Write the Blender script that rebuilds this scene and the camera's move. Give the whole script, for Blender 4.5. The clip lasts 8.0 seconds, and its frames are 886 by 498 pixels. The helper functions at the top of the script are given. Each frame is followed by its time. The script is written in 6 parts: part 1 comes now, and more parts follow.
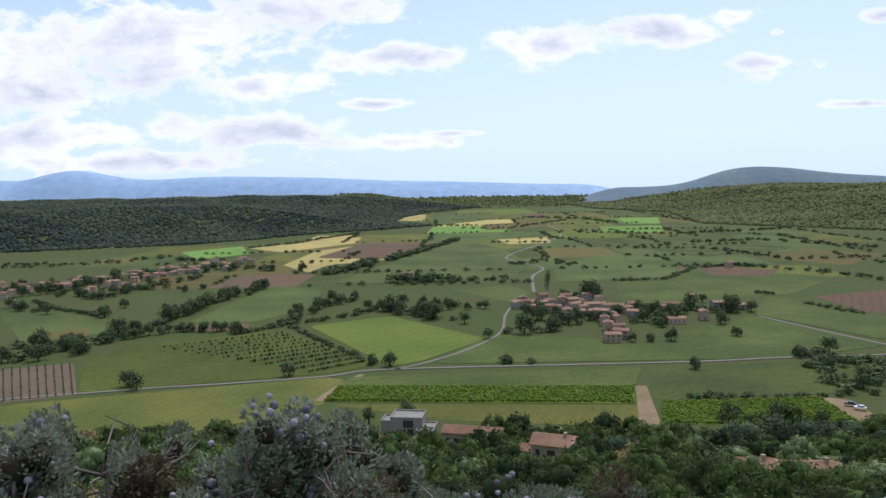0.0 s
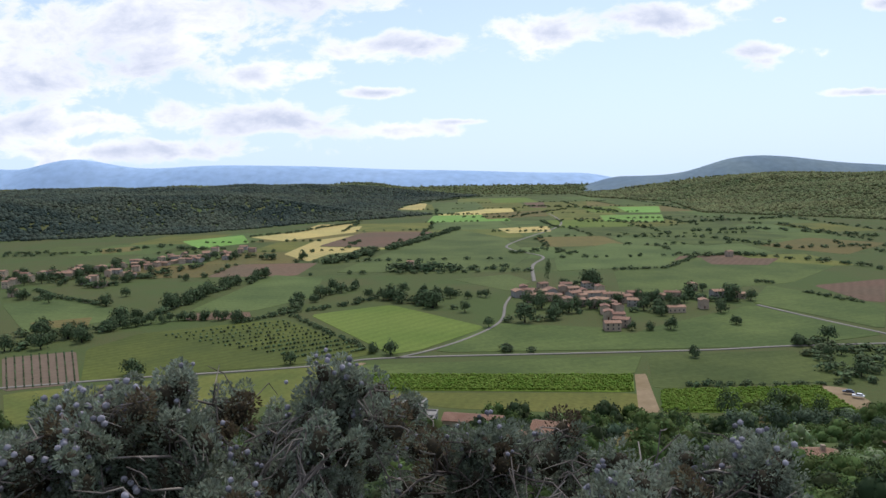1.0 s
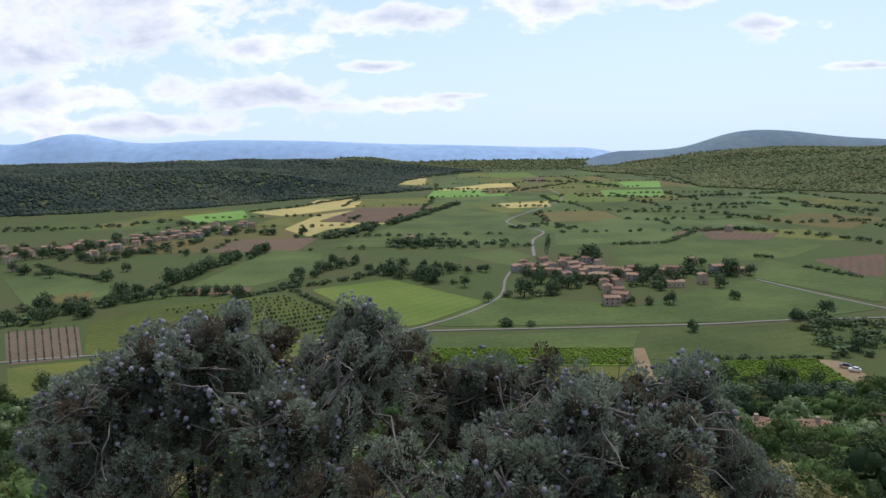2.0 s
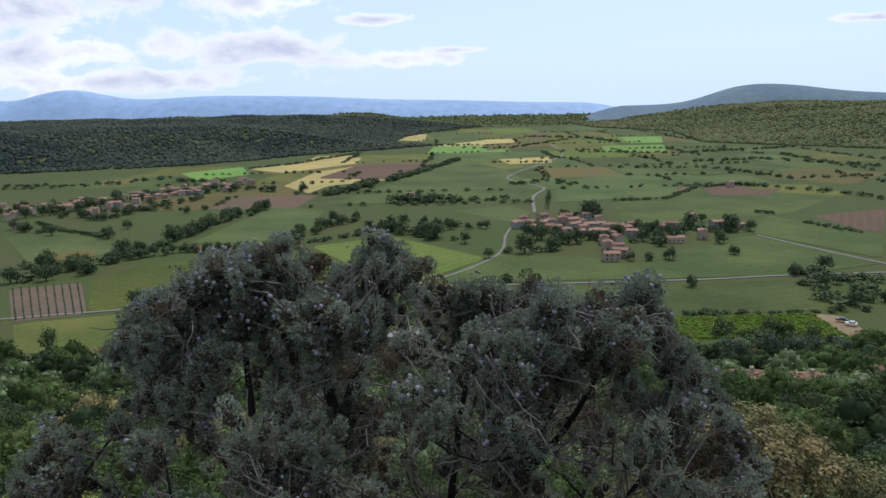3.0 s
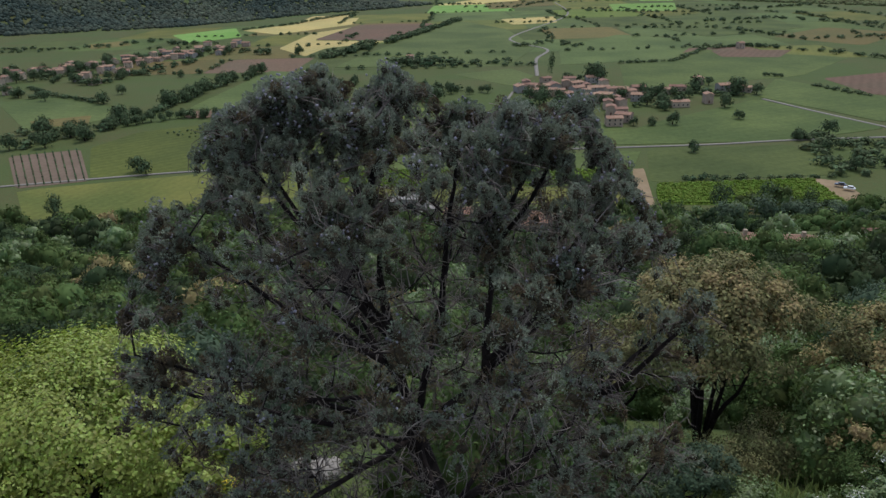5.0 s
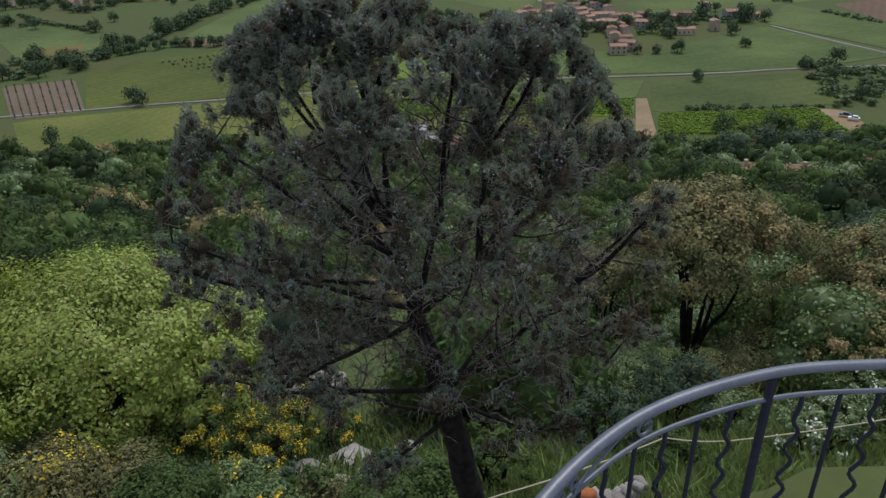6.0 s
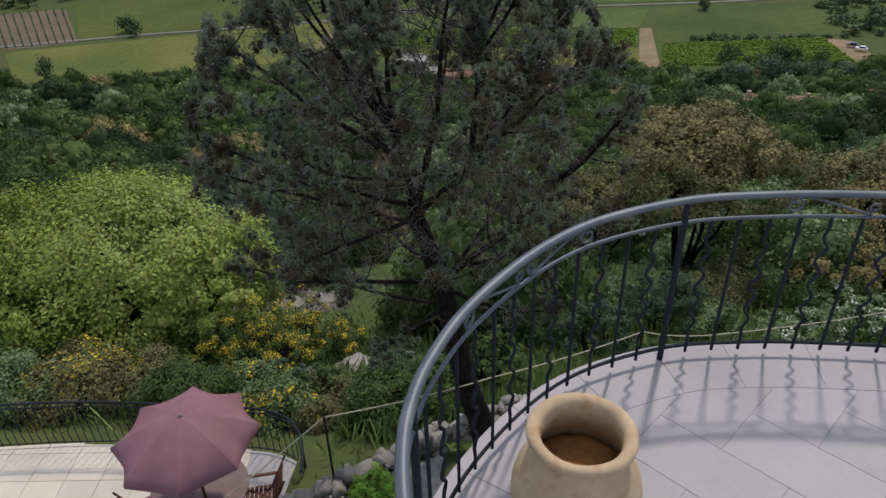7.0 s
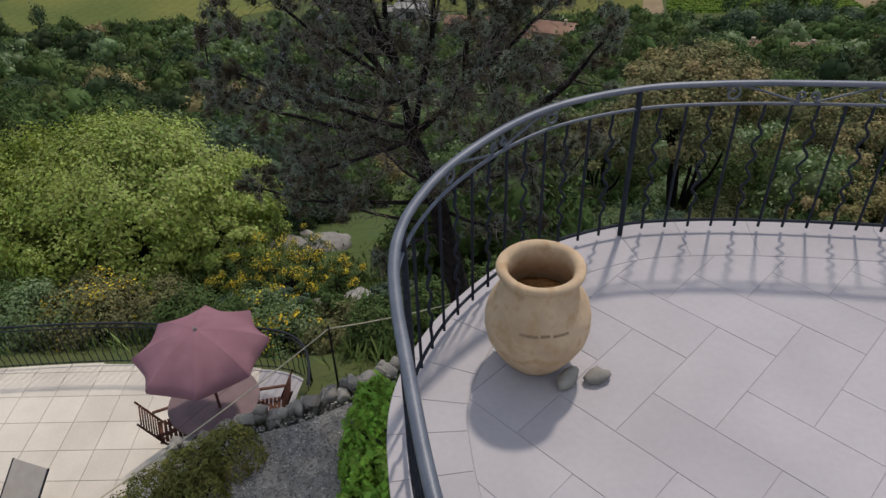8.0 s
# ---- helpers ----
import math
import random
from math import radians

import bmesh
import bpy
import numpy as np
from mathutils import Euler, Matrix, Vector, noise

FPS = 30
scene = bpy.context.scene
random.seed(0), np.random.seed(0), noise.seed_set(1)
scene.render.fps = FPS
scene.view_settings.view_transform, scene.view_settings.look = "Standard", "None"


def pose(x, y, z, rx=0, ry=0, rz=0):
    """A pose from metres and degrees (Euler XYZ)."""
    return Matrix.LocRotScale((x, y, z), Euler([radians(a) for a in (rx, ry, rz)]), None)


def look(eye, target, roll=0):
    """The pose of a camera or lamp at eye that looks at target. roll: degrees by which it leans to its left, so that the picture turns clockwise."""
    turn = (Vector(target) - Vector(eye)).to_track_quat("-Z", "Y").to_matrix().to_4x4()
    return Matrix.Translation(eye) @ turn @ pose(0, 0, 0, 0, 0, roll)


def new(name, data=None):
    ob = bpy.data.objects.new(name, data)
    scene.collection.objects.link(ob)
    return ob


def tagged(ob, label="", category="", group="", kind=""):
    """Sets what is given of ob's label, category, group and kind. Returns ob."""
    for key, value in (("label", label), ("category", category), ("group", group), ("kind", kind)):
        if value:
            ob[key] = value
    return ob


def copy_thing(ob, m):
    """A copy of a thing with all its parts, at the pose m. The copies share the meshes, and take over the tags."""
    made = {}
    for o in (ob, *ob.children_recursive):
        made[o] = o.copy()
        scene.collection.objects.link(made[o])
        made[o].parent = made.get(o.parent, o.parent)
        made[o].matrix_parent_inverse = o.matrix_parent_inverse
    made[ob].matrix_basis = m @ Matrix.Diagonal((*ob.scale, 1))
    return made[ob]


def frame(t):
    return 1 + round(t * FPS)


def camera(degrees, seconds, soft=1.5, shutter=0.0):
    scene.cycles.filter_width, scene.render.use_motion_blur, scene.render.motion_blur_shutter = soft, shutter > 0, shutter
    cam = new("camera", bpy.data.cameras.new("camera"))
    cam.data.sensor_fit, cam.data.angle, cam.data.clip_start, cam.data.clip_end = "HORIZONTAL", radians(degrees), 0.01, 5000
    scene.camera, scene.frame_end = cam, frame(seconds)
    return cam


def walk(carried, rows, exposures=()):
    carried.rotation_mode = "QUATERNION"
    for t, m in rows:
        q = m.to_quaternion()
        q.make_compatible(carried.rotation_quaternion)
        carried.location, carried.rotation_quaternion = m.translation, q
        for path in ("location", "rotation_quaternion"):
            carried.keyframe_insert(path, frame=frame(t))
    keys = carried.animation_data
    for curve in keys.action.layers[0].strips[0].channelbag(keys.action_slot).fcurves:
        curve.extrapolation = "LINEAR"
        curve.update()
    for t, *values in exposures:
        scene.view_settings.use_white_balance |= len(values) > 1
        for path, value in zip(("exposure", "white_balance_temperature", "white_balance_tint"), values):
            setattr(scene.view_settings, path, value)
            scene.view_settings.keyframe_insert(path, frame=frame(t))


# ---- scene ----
cam = camera(63.9, 8.0)
PATH = [
    (0, (1.4, 2.311, 2.323), (1.396, 4.304, 2.151), -1.1),
    (0.5, (1.432, 1.826, 2.402), (1.427, 3.817, 2.214), -1.1),
    (1, (1.412, 1.534, 2.439), (1.406, 3.524, 2.236), -1.1),
    (2.5, (1.401, 0.588, 2.453), (1.392, 2.561, 2.127), -1.2),
    (3, (1.393, 0.207, 2.47), (1.382, 2.167, 2.077), -1.3),
    (3.5, (1.4, -0.17, 2.48), (1.387, 1.77, 1.996), -1.3),
    (4, (1.424, -0.555, 2.49), (1.408, 1.361, 1.916), -1.4),
    (5.5, (1.448, -1.674, 2.507), (1.424, 0.142, 1.669), -1.6),
    (6, (1.462, -2.092, 2.53), (1.435, -0.318, 1.606), -1.7),
    (6.5, (1.475, -2.552, 2.576), (1.445, -0.825, 1.568), -1.8),
    (7, (1.496, -2.953, 2.576), (1.465, -1.271, 1.493), -1.8),
    (7.5, (1.531, -3.294, 2.575), (1.497, -1.654, 1.43), -1.9),
    (8, (1.568, -3.658, 2.582), (1.531, -2.054, 1.389), -2.1),
]
walk(cam, [(t, look(e, a, r)) for t, e, a, r in PATH], [(0, 0.33, 6200, 13), (1, 0.33, 6200, 13), (2.5, 0.28, 6100, 13), (4, 0.25, 6050, 13), (5.5, 0.27, 6050, 13), (6.5, 0.22, 6300, 13), (8, 0.18, 6500, 13)])

# ---- light ----
SUN_EL, SUN_AZ = radians(57), radians(22)      # azimuth measured from +y towards +x
world = bpy.data.worlds.new("sky")
scene.world = world
world.use_nodes = True
wn, wl = world.node_tree.nodes, world.node_tree.links
wn.clear()


def wnode(kind, **kw):
    n = wn.new(kind)
    for k, v in kw.items():
        n.inputs[k].default_value = v
    return n


def make_sky():
    out, bg = wnode("ShaderNodeOutputWorld"), wnode("ShaderNodeBackground", Strength=0.11)
    sky = wnode("ShaderNodeTexSky")
    sky.sky_type, sky.sun_disc, sky.sun_elevation, sky.sun_rotation = "NISHITA", False, SUN_EL, SUN_AZ
    sky.altitude, sky.air_density, sky.dust_density, sky.ozone_density = 400, 1.0, 2.0, 1.5
    co = wnode("ShaderNodeTexCoord")
    sep = wnode("ShaderNodeSeparateXYZ")
    wl.new(co.outputs["Generated"], sep.inputs[0])
    # the sky ahead as a plane: u across, v up
    ahead = wnode("ShaderNodeMath"); ahead.operation = "MAXIMUM"; ahead.inputs[1].default_value = 0.02
    wl.new(sep.outputs["Y"], ahead.inputs[0])
    comb = wnode("ShaderNodeCombineXYZ")
    for i, ax in enumerate("XZ"):
        d = wnode("ShaderNodeMath"); d.operation = "DIVIDE"
        wl.new(sep.outputs[ax], d.inputs[0]); wl.new(ahead.outputs[0], d.inputs[1]); wl.new(d.outputs[0], comb.inputs[i])
    top = None
    for u, v, a, b in CLOUDS:
        n = wnode("ShaderNodeVectorMath"); n.operation = "MULTIPLY_ADD"
        n.inputs[1].default_value, n.inputs[2].default_value = (1 / a, 1 / b, 0), (-u / a, -v / b, 0)
        wl.new(comb.outputs[0], n.inputs[0])
        ln = wnode("ShaderNodeVectorMath"); ln.operation = "LENGTH"
        wl.new(n.outputs[0], ln.inputs[0])
        if top is None:
            top = ln.outputs["Value"]
        else:
            m = wnode("ShaderNodeMath"); m.operation = "SMOOTH_MIN"; m.inputs[2].default_value = 0.35
            wl.new(top, m.inputs[0]); wl.new(ln.outputs["Value"], m.inputs[1]); top = m.outputs[0]
    # billows: stretched noise eats into the rims
    st = wnode("ShaderNodeMapping"); st.inputs["Scale"].default_value = (1.0, 1.9, 0.0)
    wl.new(comb.outputs[0], st.inputs[0])
    big = wnode("ShaderNodeTexNoise", Scale=11.0, Detail=10.0, Roughness=0.62, Distortion=0.25)
    wl.new(st.outputs[0], big.inputs["Vector"])
    soft = wnode("ShaderNodeTexNoise", Scale=5.5, Detail=5.0, Roughness=0.5, Distortion=0.2)
    wl.new(st.outputs[0], soft.inputs["Vector"])
    dens = wnode("ShaderNodeMath"); dens.operation = "MULTIPLY_ADD"; dens.inputs[1].default_value = 3.6
    wl.new(big.outputs[0], dens.inputs[0])
    inv = wnode("ShaderNodeMath"); inv.operation = "MULTIPLY_ADD"; inv.inputs[1].default_value, inv.inputs[2].default_value = -1.15, -0.70
    wl.new(top, inv.inputs[0]); wl.new(inv.outputs[0], dens.inputs[2])
    mask = wnode("ShaderNodeValToRGB")
    mask.color_ramp.elements[0].position, mask.color_ramp.elements[1].position = 0.0, 0.62
    mask.color_ramp.interpolation = "EASE"
    wl.new(dens.outputs[0], mask.inputs[0])
    # behind the eye the cloud goes on as a loose layer
    flat = wnode("ShaderNodeTexNoise", Scale=2.2, Detail=6.0)
    wl.new(co.outputs["Generated"], flat.inputs["Vector"])
    loose = wnode("ShaderNodeValToRGB")
    loose.color_ramp.elements[0].position, loose.color_ramp.elements[1].position = 0.48, 0.62
    wl.new(flat.outputs[0], loose.inputs[0])
    rear = wnode("ShaderNodeMapRange"); rear.inputs[1].default_value, rear.inputs[2].default_value = 0.25, 0.05
    wl.new(sep.outputs["Y"], rear.inputs[0])
    lm = wnode("ShaderNodeMath"); lm.operation = "MULTIPLY"
    wl.new(loose.outputs[0], lm.inputs[0]); wl.new(rear.outputs[0], lm.inputs[1])
    both = wnode("ShaderNodeMath"); both.operation = "MAXIMUM"
    wl.new(mask.outputs[0], both.inputs[0]); wl.new(lm.outputs[0], both.inputs[1])
    shade = wnode("ShaderNodeMath"); shade.operation = "MULTIPLY_ADD"; shade.inputs[1].default_value = 0.55
    wl.new(soft.outputs[0], shade.inputs[0])
    half = wnode("ShaderNodeMath"); half.operation = "MULTIPLY"; half.inputs[1].default_value = 0.30
    wl.new(dens.outputs[0], half.inputs[0]); wl.new(half.outputs[0], shade.inputs[2])
    core = wnode("ShaderNodeValToRGB")
    core.color_ramp.elements[0].position, core.color_ramp.elements[1].position = 0.34, 0.70
    core.color_ramp.elements[0].color, core.color_ramp.elements[1].color = (7.9, 7.95, 8.1, 1), (4.6, 5.0, 5.9, 1)
    wl.new(shade.outputs[0], core.inputs[0])
    # pale band over the horizon
    band = wnode("ShaderNodeValToRGB")
    band.color_ramp.elements[0].position, band.color_ramp.elements[1].position = 0.0, 0.30
    band.color_ramp.elements[0].color, band.color_ramp.elements[1].color = (0.92, 0.92, 0.92, 1), (0.34, 0.34, 0.34, 1)
    wl.new(sep.outputs["Z"], band.inputs[0])
    haze = wnode("ShaderNodeMix"); haze.data_type = "RGBA"
    haze.inputs[7].default_value = (5.3, 6.6, 8.1, 1)
    wl.new(band.outputs[0], haze.inputs[0]); wl.new(sky.outputs[0], haze.inputs[6])
    mix = wnode("ShaderNodeMix"); mix.data_type = "RGBA"
    wl.new(both.outputs[0], mix.inputs[0]); wl.new(haze.outputs[2], mix.inputs[6]); wl.new(core.outputs[0], mix.inputs[7])
    wl.new(mix.outputs[2], bg.inputs[0]); wl.new(bg.outputs[0], out.inputs[0])


# clouds ahead: across, up, half width, half height
CLOUDS = ((-0.40, 0.215, 0.26, 0.075), (-0.55, 0.15, 0.16, 0.065), (-0.26, 0.145, 0.12, 0.030), (-0.055, 0.180, 0.13, 0.026), (0.16, 0.193, 0.14, 0.030), (0.31, 0.208, 0.11, 0.024),
          (0.405, 0.226, 0.05, 0.016), (0.45, 0.163, 0.09, 0.014), (0.45, 0.148, 0.03, 0.012), (-0.28, 0.085, 0.20, 0.030), (-0.08, 0.066, 0.14, 0.016), (-0.58, 0.085, 0.18, 0.045), (-0.18, 0.25, 0.16, 0.05),
          (0.61, 0.225, 0.04, 0.013), (0.58, 0.105, 0.06, 0.006), (-0.45, 0.045, 0.28, 0.020), (-0.09, 0.117, 0.07, 0.009), (0.463, 0.205, 0.014, 0.006), (0.02, 0.075, 0.06, 0.006))
make_sky()
sun = new("sun", bpy.data.lights.new("sun", "SUN"))
sun.data.energy, sun.data.angle, sun.data.color = 2.3, radians(3.0), (1.0, 0.93, 0.82)
sun.matrix_world = look((40 * math.sin(SUN_AZ) * math.cos(SUN_EL), 40 * math.cos(SUN_AZ) * math.cos(SUN_EL), 40 * math.sin(SUN_EL)), (0, 0, 0))


# ---- materials ----
def mat(name, c1, c2, scale=4.0, fine=40.0, rough=0.8, bump=0.2, metal=0.0, vary="", c3=None, spread=0.25, trans=0.0, coat=0.0, coords="Object", grain=0.5, rows=None):
    """A surface of two colours mixed by coarse and fine noise, with fine relief; vary: 'object' or 'island' shifts its tone from piece to piece."""
    m = bpy.data.materials.new(name)
    m.use_nodes = True
    n, l = m.node_tree.nodes, m.node_tree.links
    b = n["Principled BSDF"]
    b.inputs["Roughness"].default_value, b.inputs["Metallic"].default_value = rough, metal
    b.inputs["Coat Weight"].default_value = coat
    b.inputs["Specular IOR Level"].default_value = 0.5 if rough < 0.66 else 0.08
    co = n.new("ShaderNodeTexCoord")
    a, f = n.new("ShaderNodeTexNoise"), n.new("ShaderNodeTexNoise")
    a.inputs["Scale"].default_value, a.inputs["Detail"].default_value = scale, 5
    f.inputs["Scale"].default_value, f.inputs["Detail"].default_value = fine, 4
    for t in (a, f):
        l.new(co.outputs[coords], t.inputs["Vector"])
    ramp = n.new("ShaderNodeValToRGB")
    ramp.color_ramp.elements[0].position, ramp.color_ramp.elements[1].position = 0.36, 0.64
    l.new(a.outputs[0], ramp.inputs[0])
    mix = n.new("ShaderNodeMix"); mix.data_type = "RGBA"
    mix.inputs[6].default_value, mix.inputs[7].default_value = (*c1, 1), (*c2, 1)
    l.new(ramp.outputs[0], mix.inputs[0])
    col = mix.outputs[2]
    if c3:
        r3 = n.new("ShaderNodeValToRGB")
        r3.color_ramp.elements[0].position, r3.color_ramp.elements[1].position = 0.5, 0.68
        l.new(f.outputs[0], r3.inputs[0])
        m3 = n.new("ShaderNodeMix"); m3.data_type = "RGBA"
        m3.inputs[7].default_value = (*c3, 1)
        l.new(r3.outputs[0], m3.inputs[0]); l.new(col, m3.inputs[6])
        col = m3.outputs[2]
    hsv = n.new("ShaderNodeHueSaturation")
    val = n.new("ShaderNodeMath"); val.operation = "MULTIPLY_ADD"
    val.inputs[1].default_value, val.inputs[2].default_value = grain, 1 - grain / 2
    l.new(f.outputs[0], val.inputs[0])
    last = val.outputs[0]
    if rows:        # drill and mowing lines: angle, spacing in metres, depth of tone
        turn = n.new("ShaderNodeMapping")
        turn.inputs["Rotation"].default_value = (0, 0, radians(rows[0]))
        wv = n.new("ShaderNodeTexWave")
        wv.inputs["Scale"].default_value, wv.inputs["Distortion"].default_value, wv.inputs["Detail"].default_value, wv.inputs["Detail Scale"].default_value = 0.314 / rows[1], 2.5, 3, 0.4
        l.new(co.outputs[coords], turn.inputs[0]); l.new(turn.outputs[0], wv.inputs[0])
        wm = n.new("ShaderNodeMath"); wm.operation = "MULTIPLY_ADD"
        wm.inputs[1].default_value, wm.inputs[2].default_value = rows[2], 1 - rows[2] / 2
        l.new(wv.outputs["Fac"], wm.inputs[0])
        wp = n.new("ShaderNodeMath"); wp.operation = "MULTIPLY"
        l.new(wm.outputs[0], wp.inputs[0]); l.new(last, wp.inputs[1])
        last = wp.outputs[0]
    if vary:
        src = n.new("ShaderNodeObjectInfo").outputs["Random"] if vary == "object" else n.new("ShaderNodeNewGeometry").outputs["Random Per Island"]
        v2 = n.new("ShaderNodeMath"); v2.operation = "MULTIPLY_ADD"
        v2.inputs[1].default_value, v2.inputs[2].default_value = 2 * spread, 1 - spread
        l.new(src, v2.inputs[0])
        v3 = n.new("ShaderNodeMath"); v3.operation = "MULTIPLY"
        l.new(v2.outputs[0], v3.inputs[0]); l.new(last, v3.inputs[1])
        last = v3.outputs[0]
        hu = n.new("ShaderNodeMath"); hu.operation = "MULTIPLY_ADD"
        hu.inputs[1].default_value, hu.inputs[2].default_value = 0.10 * spread, 0.5 - 0.05 * spread
        l.new(src, hu.inputs[0]); l.new(hu.outputs[0], hsv.inputs["Hue"])
    l.new(last, hsv.inputs["Value"]); l.new(col, hsv.inputs["Color"])
    l.new(hsv.outputs[0], b.inputs["Base Color"])
    if bump:
        bp = n.new("ShaderNodeBump")
        bp.inputs["Strength"].default_value, bp.inputs["Distance"].default_value = bump, 0.4 / fine
        l.new(f.outputs[0], bp.inputs["Height"]); l.new(bp.outputs[0], b.inputs["Normal"])
    if trans:
        tr = n.new("ShaderNodeBsdfTranslucent")
        sh = n.new("ShaderNodeMixShader"); sh.inputs[0].default_value = trans
        l.new(hsv.outputs[0], tr.inputs[0])
        l.new(b.outputs[0], sh.inputs[1]); l.new(tr.outputs[0], sh.inputs[2]); l.new(sh.outputs[0], n["Material Output"].inputs[0])
    return m


